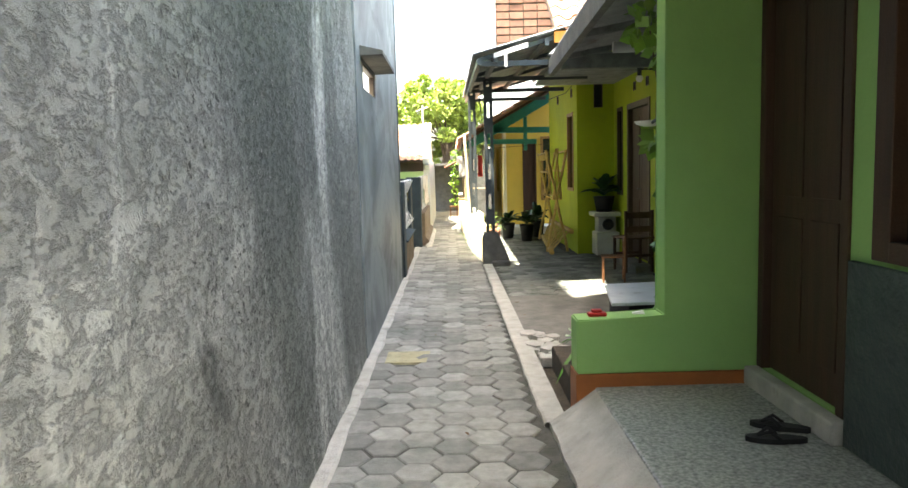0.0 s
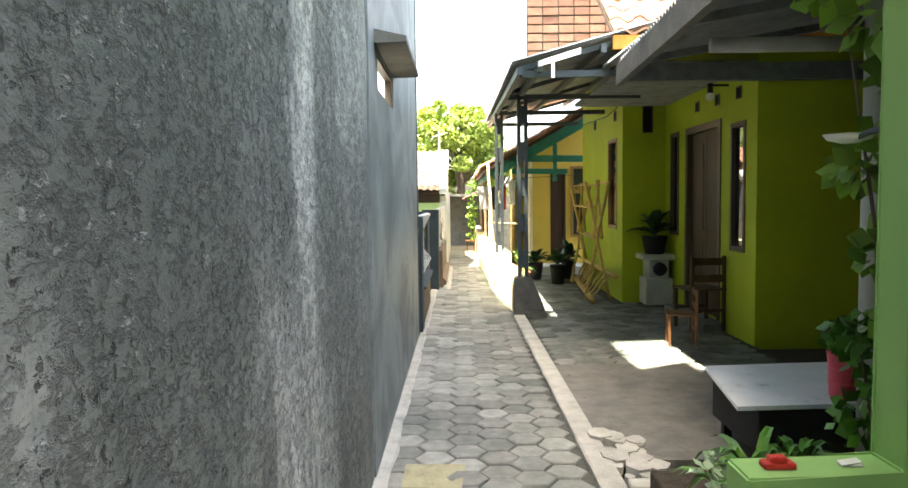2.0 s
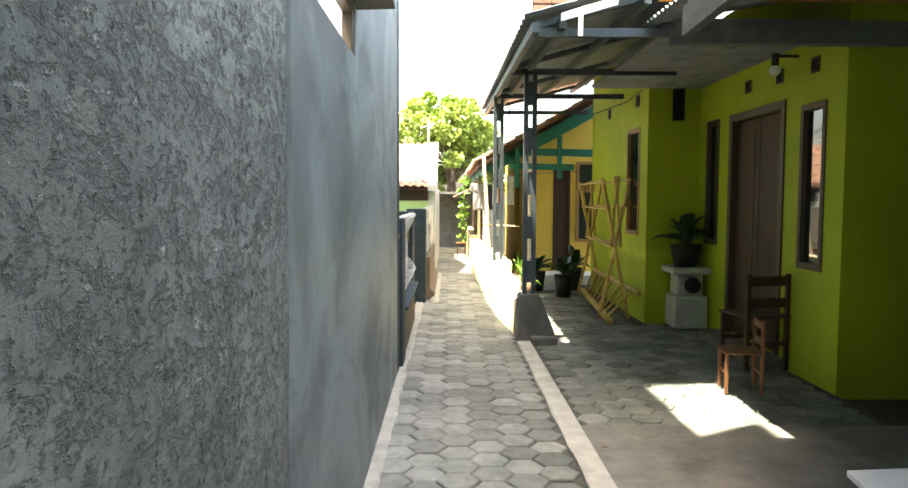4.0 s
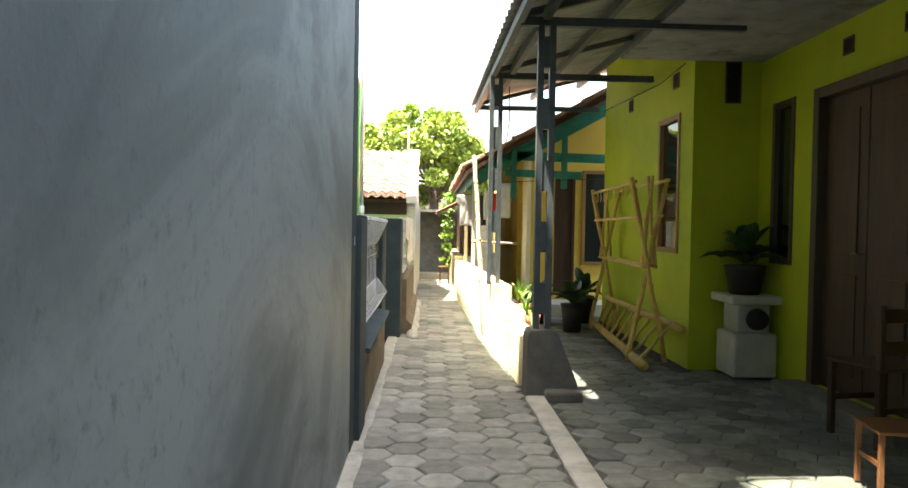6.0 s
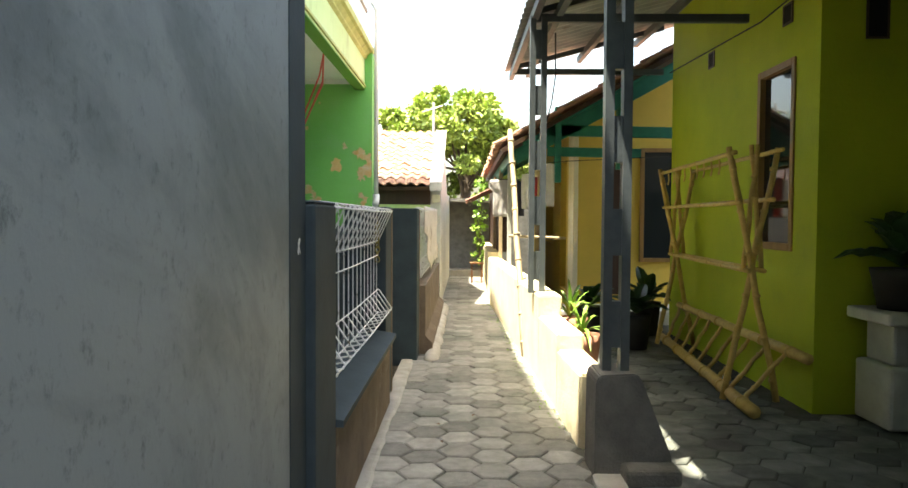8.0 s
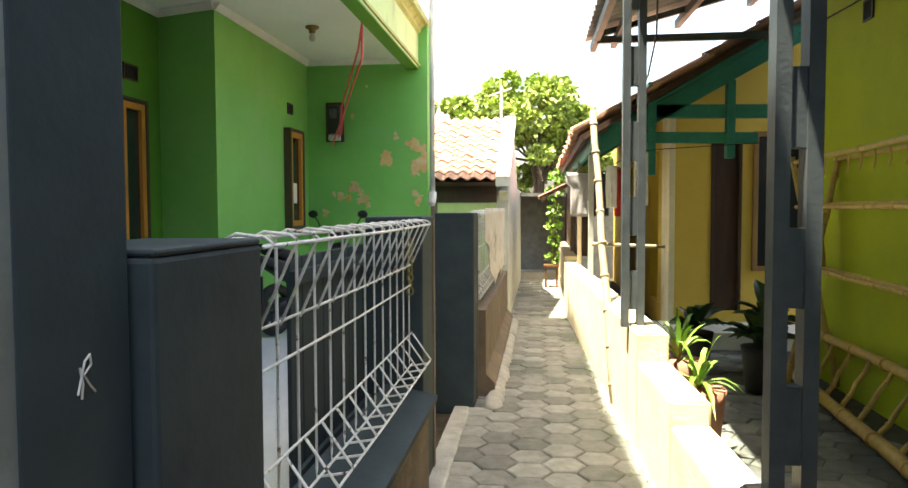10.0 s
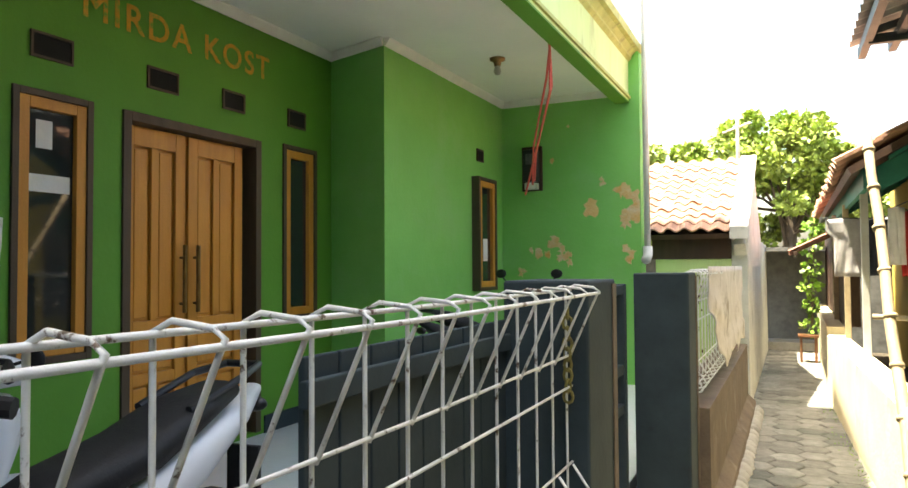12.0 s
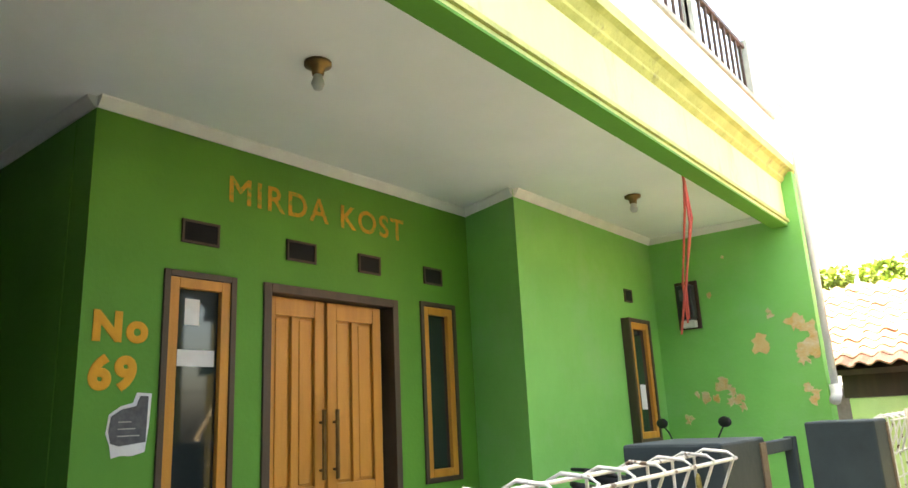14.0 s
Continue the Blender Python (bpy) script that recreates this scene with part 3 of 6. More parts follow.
# Unseen ceiling; height and overhang are set to keep skylight off the terrace.
put("ceiling_light_block", (0.50, 2.06, -6, 3.79, 2.42, 2.52), "brown_wood", "unseen dark ceiling, set low and wide to dim the terrace", "ceiling", bevel=0)
put("wall_behind", (-0.9, 2.2, -6.3, -6.0, -0.05, 2.2), "grey_plaster", "grey plastered wall that closes the alley behind", "wall", bevel=0)
door = empty("door_1", (0, 0, 0), "closed dark brown wooden house door", "door", kind="structure")
bm = bmesh.new()
for lim in ((2.94, 3.0, 0.305, 2.31), (3.72, 3.78, 0.305, 2.31), (3.0, 3.72, 2.23, 2.31)):
    box(bm, 1.735, 1.87, *lim, bevel=0.005)
part("door_frame", bm, "brown_wood", door)
bm = bmesh.new()
box(bm, 1.78, 1.82, 3.0, 3.72, 0.31, 2.23, bevel=0.004)
for z0, z1 in ((0.46, 1.11), (1.21, 2.11)):
    for y0, y1 in ((3.08, 3.32), (3.40, 3.64)):
        box(bm, 1.772, 1.782, y0, y1, z0, z1, bevel=0.004)
part("door_leaf", bm, "brown_wood", door)
put("door_step", (1.67, 1.748, 2.90, 3.79, 0.205, 0.305), "cement", "pale cement door step", "step", bevel=0.012)
win = empty("window_2", (0, 0, 0), "dark wood-framed window of the terrace house", "window", kind="structure")
bm = bmesh.new()
for lim in ((0.9, 0.98, 1.0, 2.26), (2.65, 2.76, 1.0, 2.26), (1.78, 1.86, 1.08, 2.18), (0.98, 2.65, 2.18, 2.26), (0.98, 2.65, 1.0, 1.08)):
    box(bm, 1.725, 1.84, *lim, bevel=0.005)
part("window_frame", bm, "brown_wood", win)
boxpart("pane", (1.79, 1.796, 0.92, 2.74, 1.02, 2.24), "dark_glass", win, bevel=0)
put("wall_cladding", (1.715, 1.748, -6, 2.90, 0.21, 0.98), "cladding", "dark stone-tiled wall base under the window", "wall", bevel=0.006)


def sandal(m):
    s = empty("sandal", (0, 0, 0), "black rubber sandal on the terrace floor", "sandal", "pair of sandals")
    bm = bmesh.new()
    pts = [(0.04 * math.cos(a) * (1.0 if math.sin(a) > 0 else 0.8), 0.125 * math.sin(a), 0) for a in [k * math.tau / 18 for k in range(18)]]
    extrude_poly(bm, pts, (0, 0, 0.022))
    part("sole", bm, "rubber", s)
    for sx in (-1, 1):
        bm = bmesh.new()
        tube(bm, [(sx * 0.036, -0.01, 0.02), (sx * 0.026, 0.03, 0.05), (0, 0.075, 0.024)], 0.008, 6)
        part("strap", bm, "rubber", s)
    s.matrix_world = m
    return s


sandal(pose(1.56, 3.12, 0.206, 0, 0, 62))
sandal(pose(1.48, 2.98, 0.206, 0, 0, 80))
toy = empty("toy_car", (0, 0, 0), "small red plastic toy on the low green wall", "toy")
bm = bmesh.new()
box(bm, 0.86, 0.96, 3.86, 3.91, 0.573, 0.594, bevel=0.006)
box(bm, 0.88, 0.935, 3.865, 3.905, 0.594, 0.611, bevel=0.006)
part("body", bm, "red", toy)

note = empty("folded_paper", (0, 0, 0), "small folded white paper on the low green wall", "paper")
bm = bmesh.new()
extrude_poly(bm, [(1.10, 3.865, 0.581), (1.165, 3.86, 0.581), (1.17, 3.905, 0.581), (1.105, 3.91, 0.581)], (0, 0, 0.002))
extrude_poly(bm, [(1.10, 3.865, 0.584), (1.16, 3.862, 0.594), (1.165, 3.905, 0.594), (1.105, 3.91, 0.584)], (0, 0, 0.002))
part("leaf", bm, "paper", note)

# ---------------- right: lime house ----------------
FX, RX = 2.74, 2.15
put("wall_lime_side", (FX, 6.5, 8.5, 8.7, -0.05, 3.3), "lime", "lime green plastered side wall in shade", "wall", bevel=0)
wall_with_holes("wall_lime_front", "x", FX, 0.2, (8.7, 11.5), -0.05, 3.3,
                [(8.76, 9.15, 0.86, 2.17), (9.42, 10.62, 0.06, 2.26), (10.90, 11.26, 0.93, 2.26)], "lime", "lime green plastered house front under a canopy")
put("wall_lime_return", (RX, 6.0, 11.5, 11.7, -0.05, 3.3), "lime", "lime green return wall of the projecting room", "wall", bevel=0)
wall_with_holes("wall_lime_room", "x", RX, 0.2, (11.7, 14.65), -0.05, 3.3, [(11.82, 12.42, 0.98, 2.27)], "lime", "lime green plastered wall of the projecting room")
put("ceiling_porch", (1.50, 2.738, 8.52, 11.49, 2.66, 2.70), "grey_board", "dark boarded porch ceiling under the tiles", "ceiling", bevel=0)
put("porch_beam", (1.45, 6.4, 8.40, 8.498, 2.50, 2.66), "void_wood", "dark wooden beam across the porch front", "beam")
# Black strip over the last 0.2 m of the plastered wall.
put("wall_blue_end", (WL - 0.07, WL + 0.018, 9.03, 9.225, -0.05, 4.2), "black_paint", "black strip on the corner of the plastered wall", "wall", bevel=0.004)
# Black walls paint the darkness of the rooms behind the front.
put("wall_lime_inner", (3.6, 3.8, 8.7, 11.5, -0.05, 3.3), "unlit_black", "black wall standing in for the darkness of the unlit room", "wall", bevel=0)
put("wall_lime_inner", (3.2, 3.4, 11.7, 14.65, -0.05, 3.3), "unlit_black", "black wall standing in for the darkness of the unlit room", "wall", bevel=0)
put("wall_right_close", (6.5, 6.7, 3.98, 8.7, -0.05, 3.3), "lime", "lime green wall that closes the side yard", "wall", bevel=0)
put("wall_side_yard", (2.06, 6.5, 3.80, 3.98, -0.05, 3.7), "green_light", "green plastered wall of the side yard", "wall", bevel=0)


def casement(name, axis_x, y0, y1, z0, z1, frame_m, label, depth=0.05, fw=0.05, mullion=False, into=1):
    """A wooden window set into a wall that faces the alley."""
    w = empty(name, (0, 0, 0), label, "window", kind="structure")
    bm = bmesh.new()
    a, b = sorted((axis_x - into * 0.012, axis_x + into * depth))
    for lim in ((y0, y0 + fw, z0, z1), (y1 - fw, y1, z0, z1), (y0 + fw, y1 - fw, z1 - fw, z1), (y0 + fw, y1 - fw, z0, z0 + fw)):
        box(bm, a, b, *lim, bevel=0.004)
    if mullion:
        m = (y0 + y1) / 2
        box(bm, a, b, m - fw * 0.4, m + fw * 0.4, z0 + fw, z1 - fw, bevel=0.004)
    part("window_frame", bm, frame_m, w)
    boxpart("pane", (axis_x + into * 0.03, axis_x + into * 0.036, y0 + fw * 0.6, y1 - fw * 0.6, z0 + fw * 0.6, z1 - fw * 0.6) if into > 0 else
            (axis_x - 0.036, axis_x - 0.03, y0 + fw * 0.6, y1 - fw * 0.6, z0 + fw * 0.6, z1 - fw * 0.6), "dark_glass", w, bevel=0)
    return w


casement("window_3", FX, 8.76, 9.15, 0.86, 2.17, "dark_frame", "narrow dark-framed casement in a lime green wall")
casement("window_4", FX, 10.90, 11.26, 0.93, 2.26, "dark_frame", "narrow dark-framed casement in a lime green wall")
casement("window_5", RX, 11.82, 12.42, 0.98, 2.27, "frame_olive", "brown-framed window in a lime green wall")
door = empty("door_2", (0, 0, 0), "closed double wooden door in dark shade", "door", kind="structure")
bm = bmesh.new()
for lim in ((9.42, 9.50, 0.06, 2.26), (10.54, 10.62, 0.06, 2.26), (9.50, 10.54, 2.18, 2.26)):
    box(bm, FX - 0.015, FX + 0.12, *lim, bevel=0.005)
part("door_frame", bm, "dark_frame", door)
for y0, y1 in ((9.505, 10.015), (10.025, 10.535)):
    bm = bmesh.new()
    box(bm, FX + 0.05, FX + 0.09, y0, y1, 0.065, 2.175, bevel=0.004)
    for z0, z1 in ((0.2, 0.9), (1.05, 2.05)):
        box(bm, FX + 0.042, FX + 0.052, y0 + 0.1, y1 - 0.1, z0, z1, bevel=0.004)
    leaf = part("door_leaf", bm, "brown_wood", door)
bm = bmesh.new()
tube(bm, [(FX + 0.05, 10.05, 1.05), (FX + 0.01, 10.05, 1.05), (FX + 0.01, 10.12, 1.05)], 0.008, 8)
part("door_handle", bm, "steel_grey", door, "steel lever handle")
put("door_step", (2.50, FX - 0.002, 9.24, 10.7, -0.04, 0.07), "cement_dark", "low cement door step", "step", bevel=0.01)


def vent(name, axis, at, u0, u1, v0, v1, label, group, into=1):
    """A black plate for the shade in a ventilation slot, with a thin raised frame."""
    v = empty(name, (0, 0, 0), label, "vent", group, "structure")
    bm = bmesh.new()
    f = 0.012

    def b3(a0, a1, p0, p1, q0, q1):
        if axis == "x":
            box(bm, a0, a1, p0, p1, q0, q1)
        else:
            box(bm, p0, p1, a0, a1, q0, q1)
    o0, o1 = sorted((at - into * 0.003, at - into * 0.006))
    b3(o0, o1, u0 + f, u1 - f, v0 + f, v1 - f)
    part("opening", bm, "unlit_black", v)
    bm = bmesh.new()
    o0, o1 = sorted((at + into * 0.002, at - into * 0.012))
    for lim in ((u0, u0 + f, v0, v1), (u1 - f, u1, v0, v1), (u0 + f, u1 - f, v0, v0 + f), (u0 + f, u1 - f, v1 - f, v1)):
        b3(o0, o1, *lim)
    part("frame", bm, "dark_frame", v)


for y, z in ((8.95, 2.46), (9.55, 2.47), (10.2, 2.48)):
    vent("vent", "x", FX, y - 0.06, y + 0.06, z - 0.06, z + 0.06, "small square ventilation hole in a lime green wall", "lime house vents")
for y, z in ((11.95, 2.58), (13.45, 2.60)):
    vent("vent", "x", RX, y - 0.07, y + 0.07, z - 0.07, z + 0.07, "small square ventilation hole in a lime green wall", "lime house vents")
vent("vent", "y", 11.5, 2.42, 2.56, 2.30, 2.66, "dark louvred opening in a lime green wall", "lime house vents")
lamp = empty("wall_lamp", (0, 0, 0), "white glass bulb in a dark holder under the canopy", "lamp")
bm = bmesh.new()
tube(bm, [(2.75, 9.24, 2.58), (2.55, 9.24, 2.58)], 0.012, 8)
tube(bm, [(2.55, 9.24, 2.60), (2.55, 9.24, 2.50)], 0.028, 10)
part("holder", bm, "rubber", lamp)
bm = bmesh.new()
ball(bm, (2.55, 9.24, 2.465), 0.045, 14)
part("bulb", bm, "white_paint", lamp, smooth=True)

# ---------------- canopies ----------------
can = empty("canopy", (0, 0, 0), "grey metal sheet canopy on steel posts", "canopy")
bm = bmesh.new()
corrugated(bm, (0.42, 8.35, 2.68), (0, 7.1, 0.22), (2.34, 0, 0.626), 40, 0.012)
part("sheet", bm, "metal_sheet", can)
for x, z in ((0.47, 2.64), (0.66, 2.67), (1.25, 2.84), (1.9, 3.02)):
    bm = bmesh.new()
    extrude_poly(bm, [(x, 8.4, z - 0.07), (x + 0.05, 8.4, z - 0.07), (x + 0.05, 8.4, z), (x, 8.4, z)], (0, 7.0, 0.22))
    part("purlin", bm, "steel_grey", can)
for y in (8.5, 10.42, 12.55, 14.9):
    bm = bmesh.new()
    dz = (y - 8.35) / 7.1 * 0.22
    extrude_poly(bm, [(0.5, y, 2.56 + dz), (2.12, y, 2.56 + dz), (2.12, y, 2.62 + dz), (0.5, y, 2.62 + dz)], (0, 0.05, 0))
    part("tie_beam", bm, "steel_grey", can)
    bm = bmesh.new()
    extrude_poly(bm, [(0.5, y, 2.61 + dz), (2.12, y, 3.04 + dz), (2.12, y, 3.09 + dz), (0.5, y, 2.66 + dz)], (0, 0.05, 0))
    part("rafter", bm, "steel_grey", can)
bm = bmesh.new()
extrude_poly(bm, [(0.66, 8.33, 2.63), (1.05, 8.33, 2.745), (1.05, 8.33, 2.80), (0.66, 8.33, 2.685)], (0, 0.015, 0))
box(bm, 0.78, 0.81, 8.325, 8.345, 2.53, 2.67)
part("fascia", bm, "white_paint", can, "weathered white fascia board")

can = empty("canopy", (0, 0, 0), "rusty corrugated sheet canopy over the side yard", "canopy")
bm = bmesh.new()
corrugated(bm, (1.02, 4.0, 2.45), (0.12, 3.15, 0.0), (3.05, 0, 0.53), 46, 0.014)
part("sheet", bm, "metal_old", can)
# Hidden infill sheet, added to keep sun off the lime walls.
bm = bmesh.new()
corrugated(bm, (1.30, 7.0, 2.62), (0, 1.6, 0.05), (2.6, 0, 0.45), 18, 0.012)
part("sheet", bm, "metal_old", can)
bm = bmesh.new()
extrude_poly(bm, [(1.0, 4.0, 2.27), (1.05, 4.0, 2.27), (1.05, 4.0, 2.42), (1.0, 4.0, 2.42)], (0.12, 3.17, 0))
part("beam", bm, "cement_dark", can, "grey weathered edge board")
for y in (4.6, 5.9, 7.08):
    bm = bmesh.new()
    extrude_poly(bm, [(1.2, y, 2.40), (4.0, y, 2.88), (4.0, y, 2.95), (1.2, y, 2.47)], (0, 0.06, 0))
    part("rafter", bm, "grey_board", can)
bm = bmesh.new()
tube(bm, [(1.60, 6.5, 2.42), (2.75, 6.5, 2.42)], 0.05, 12)
part("pipe", bm, "white_old", can, "dirty white plastic gutter pipe", True)
put("ceiling_side_yard", (2.74, 6.5, 3.98, 8.5, 2.95, 3.05), "grey_board", "dark wooden soffit over the side yard", "ceiling", bevel=0)

TILE_W, TILE_L = 0.21, 0.27


def tile_mesh(name, material="roof_tile"):
    """One S-curved clay roof tile, lying in x, its foot towards -y."""
    bm = bmesh.new()
    n = 8
    rows = []
    for lift in (0.022, 0.0):
        r = []
        for i in range(n + 1):
            u = i / n
            x = (u - 0.5) * TILE_W * 1.06
            z = 0.028 * math.sin(u * math.tau) + lift
            r.append((bm.verts.new((x, -TILE_L * 0.58, z + 0.012)), bm.verts.new((x, TILE_L * 0.58, z - 0.008))))
        rows.append(r)
    for r in rows:
        for a, b in zip(r, r[1:]):
            bm.faces.new((a[0], b[0], b[1], a[1]))
    for i in range(n):
        bm.faces.new((rows[0][i][0], rows[1][i][0], rows[1][i + 1][0], rows[0][i + 1][0]))
    bm.faces.new((rows[0][0][0], rows[0][0][1], rows[1][0][1], rows[1][0][0]))
    bm.faces.new((rows[0][n][0], rows[1][n][0], rows[1][n][1], rows[0][n][1]))
    return mesh_of(name, bm, material)


ROOF_TILE = tile_mesh("roof_tile")


def tiled_roof(name, origin, along, up, label, rng, jitter=0.012, thick=0.05, size=1.0):
    """A sloping roof of single tiles on a boarded base; along runs with the eave, up climbs the slope."""
    o, a, u = Vector(origin), Vector(along), Vector(up)
    nrm = a.cross(u).normalized()
    bm = bmesh.new()
    extrude_poly(bm, [o, o + a, o + a + u, o + u], nrm * -thick)
    roof = tagged(part(name, bm, "brown_wood"), label, "roof", kind="structure")
    nu, nv = int(a.length / (TILE_W * size)), int(u.length / (TILE_L * size))
    A, U = a.normalized(), u.normalized()
    basis = Matrix((A, U, nrm)).transposed().to_4x4()
    for j in range(nv):
        for i in range(nu):
            t = new("tile", ROOF_TILE)
            p = o + A * (a.length * (i + 0.5) / nu) + U * (TILE_L * size * (j + 0.45)) + nrm * (0.03 + rng.uniform(0, jitter))
            t.matrix_world = Matrix.Translation(p) @ basis @ pose(0, 0, 0, rng.uniform(-1, 1), rng.uniform(-1.5, 1.5), rng.uniform(-2, 2)) @ Matrix.Scale(size, 4)
            t.parent = roof
    return roof


rng = random.Random(4)
tiled_roof("roof_lime", (1.38, 8.45, 2.93), (3.3, 0, 0), (0, 1.6, 1.15), "sunlit clay tile roof of the lime house", rng)
put("roof_board", (1.36, 4.6, 8.42, 8.47, 2.80, 2.93), "honey_wood", "orange-brown eave board under clay tiles", "trim", bevel=0.005)
bm = bmesh.new()
box(bm, 1.0, 2.7, 13.1, 13.25, 3.30, 6.8)
bw = tagged(part("wall_brick", bm, "joint_soil"), "raw brown brick wall above the roofs", "wall", kind="structure")
bm = bmesh.new()
box(bm, 0.93, 1.0, 13.05, 13.3, 3.3, 6.8, bevel=0.01)
part("edge", bm, "white_paint", bw, "pale cement edge")
bm = bmesh.new()
box(bm, -0.115, 0.115, -0.03, 0.03, -0.055, 0.055, bevel=0.006)
BRICK = mesh_of("brick", bm, "brick")
for r in range(15):
    for c in range(7):
        b = new("brick", BRICK)
        b.matrix_world = pose(1.13 + c * 0.245, 13.09 + rng.uniform(-0.006, 0.006), 3.4 + r * 0.135, 0, 0, rng.uniform(-1, 1))
        b.parent = bw

# ---------------- left: green boarding house ----------------
HX, BX, EY, CE, PF = -3.05, -2.50, 15.9, 2.89, 0.26
WA, WB, DR = (11.47, 11.87, 0.88, 2.12), (13.30, 13.67, 0.96, 2.14), (12.04, 13.08, PF + 0.02, 2.12)
wall_with_holes("wall_house_front", "x", HX, -0.2, (11.10, 13.86), -0.05, CE, [WA, WB, DR], "green_house", "grass green painted house front wall")
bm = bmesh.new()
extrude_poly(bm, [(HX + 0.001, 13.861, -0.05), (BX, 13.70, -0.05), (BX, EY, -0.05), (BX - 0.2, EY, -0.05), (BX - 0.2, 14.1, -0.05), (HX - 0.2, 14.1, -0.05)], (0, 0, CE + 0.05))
tagged(part("wall_house_block", bm, "green_faded_lit"), "slightly faded grass green wall, brightened for the projecting room's fuller light", "wall", kind="structure")
put("wall_house_end", (BX - 0.2, -1.19, EY, EY + 0.2, -0.05, 3.22), "green_faded_lit", "green end wall with flaking paint", "wall", bevel=0)
put("wall_house_recess", (-6.0, HX - 0.21, 11.10, 11.3, -0.05, CE), "green_house", "green wall of the dark recess", "wall", bevel=0)
put("wall_house_left", (-6.2, -6.0, 9.22, 11.3, -0.05, CE), "green_house", "green wall closing the recess", "wall", bevel=0)
# Black wall paints the unlit room seen at the door gap.
put("wall_house_room", (-4.6, -4.4, 11.3, 16.1, -0.05, CE), "unlit_black", "black wall standing in for the darkness of the unlit room", "wall", bevel=0)
put("ceiling", (-6.2, -1.40, 9.22, EY, CE, CE + 0.12), "ceiling_white", "white plastered porch ceiling", "ceiling", bevel=0)
put("porch_floor", (-6.0, -0.72, 9.22, EY, -0.05, PF), "white_tile", "white glossy tiled porch floor", "floor", bevel=0.004)
bm = bmesh.new()
box(bm, HX, HX + 0.012, 11.10, 12.0, PF, PF + 0.11)
box(bm, HX, HX + 0.012, 13.12, 13.84, PF, PF + 0.11)
box(bm, BX, BX + 0.012, 13.70, EY, PF, PF + 0.11)
extrude_poly(bm, [(HX, 13.85, PF), (BX + 0.012, 13.686, PF), (BX + 0.012, 13.70, PF), (HX, 13.865, PF)], (0, 0, 0.11))
tagged(part("baseboard", bm, "black_paint"), "black tiled skirting along the porch walls", "trim", kind="structure")
bm = bmesh.new()


def mould_run(bm, p, q, out):
    p, q, out = Vector(p), Vector(q), Vector(out)
    prof = [(0, 0), (0.045, 0), (0.045, -0.012), (0.012, -0.055), (0, -0.055)]
    extrude_poly(bm, [p + out * a + Vector((0, 0, b)) for a, b in prof], q - p)


mould_run(bm, (HX, 11.10, CE), (HX, 13.86, CE), (1, 0, 0))
mould_run(bm, (BX, 13.70, CE), (BX, EY, CE), (1, 0, 0))
mould_run(bm, (HX, 13.855, CE), (BX, 13.695, CE), (0, -1, 0))
mould_run(bm, (BX, EY, CE), (-1.40, EY, CE), (0, -1, 0))
mould_run(bm, (-6.0, 11.10, CE), (HX, 11.10, CE), (0, -1, 0))
tagged(part("trim", bm, "white_paint"), "white cornice between wall and ceiling", "trim", kind="structure")

beam = empty("balcony", (0, 0, 0), "pale yellow-green balcony front with mouldings and a dark railing", "balcony", kind="structure")
boxpart("beam", (-1.40, -1.28, 9.22, EY - 0.002, 2.78, 3.22), "pale_green", beam, bevel=0.006)
boxpart("soffit_strip", (-1.402, -1.278, 9.22, EY - 0.004, 2.765, 2.778), "green_house", beam, bevel=0)
bm = bmesh.new()
extrude_poly(bm, [(-1.285, 9.22, 2.80), (-1.262, 9.22, 2.80), (-1.262, 9.22, 2.825), (-1.285, 9.22, 2.835)], (0, EY - 9.22, 0))
extrude_poly(bm, [(-1.285, 9.22, 3.13), (-1.25, 9.22, 3.16), (-1.25, 9.22, 3.18), (-1.215, 9.22, 3.22), (-1.18, 9.22, 3.23), (-1.18, 9.22, 3.30), (-1.205, 9.22, 3.31), (-1.40, 9.22, 3.31), (-1.40, 9.22, 3.225), (-1.285, 9.22, 3.222)], (0, EY + 0.12 - 9.22, 0))
part("moulding", bm, "moulding", beam, "dirty olive moulding")
boxpart("parapet", (-1.42, -1.27, 9.22, EY + 0.05, 3.312, 3.72), "white_paint", beam, bevel=0.006)
boxpart("coping", (-1.43, -1.25, 9.22, EY + 0.06, 3.72, 3.76), "cement", beam, bevel=0.004)
for i in range(42):
    y = 10.0 + i * 0.135
    bm = bmesh.new()
    box(bm, -1.352, -1.332, y - 0.010, y + 0.010, 3.76, 4.28)
    part("baluster", bm, "rust_dark", beam)
for z in (3.80, 4.28):
    boxpart("rail", (-1.365, -1.320, 9.9, 15.66, z, z + 0.035), "rust_dark", beam, bevel=0.004)
for y in (9.9, 12.0, 14.35, 15.64):
    boxpart("post", (-1.38, -1.30, y - 0.04, y + 0.04, 3.76, 4.36 if y < 14 or y > 15 else 6.4), "white_old", beam, bevel=0.005)
put("balcony_floor", (-6.2, -1.42, 9.22, EY + 0.2, 3.02, 3.30), "cement", "cement balcony floor slab", "floor", bevel=0)
put("wall_upper", (-3.6, -3.4, 9.22, EY, 3.3, 6.5), "green_light", "pale green upper storey wall", "wall", bevel=0)
# Unseen roof, its outline drawn to cast the alley's shadow edge.
bm = bmesh.new()
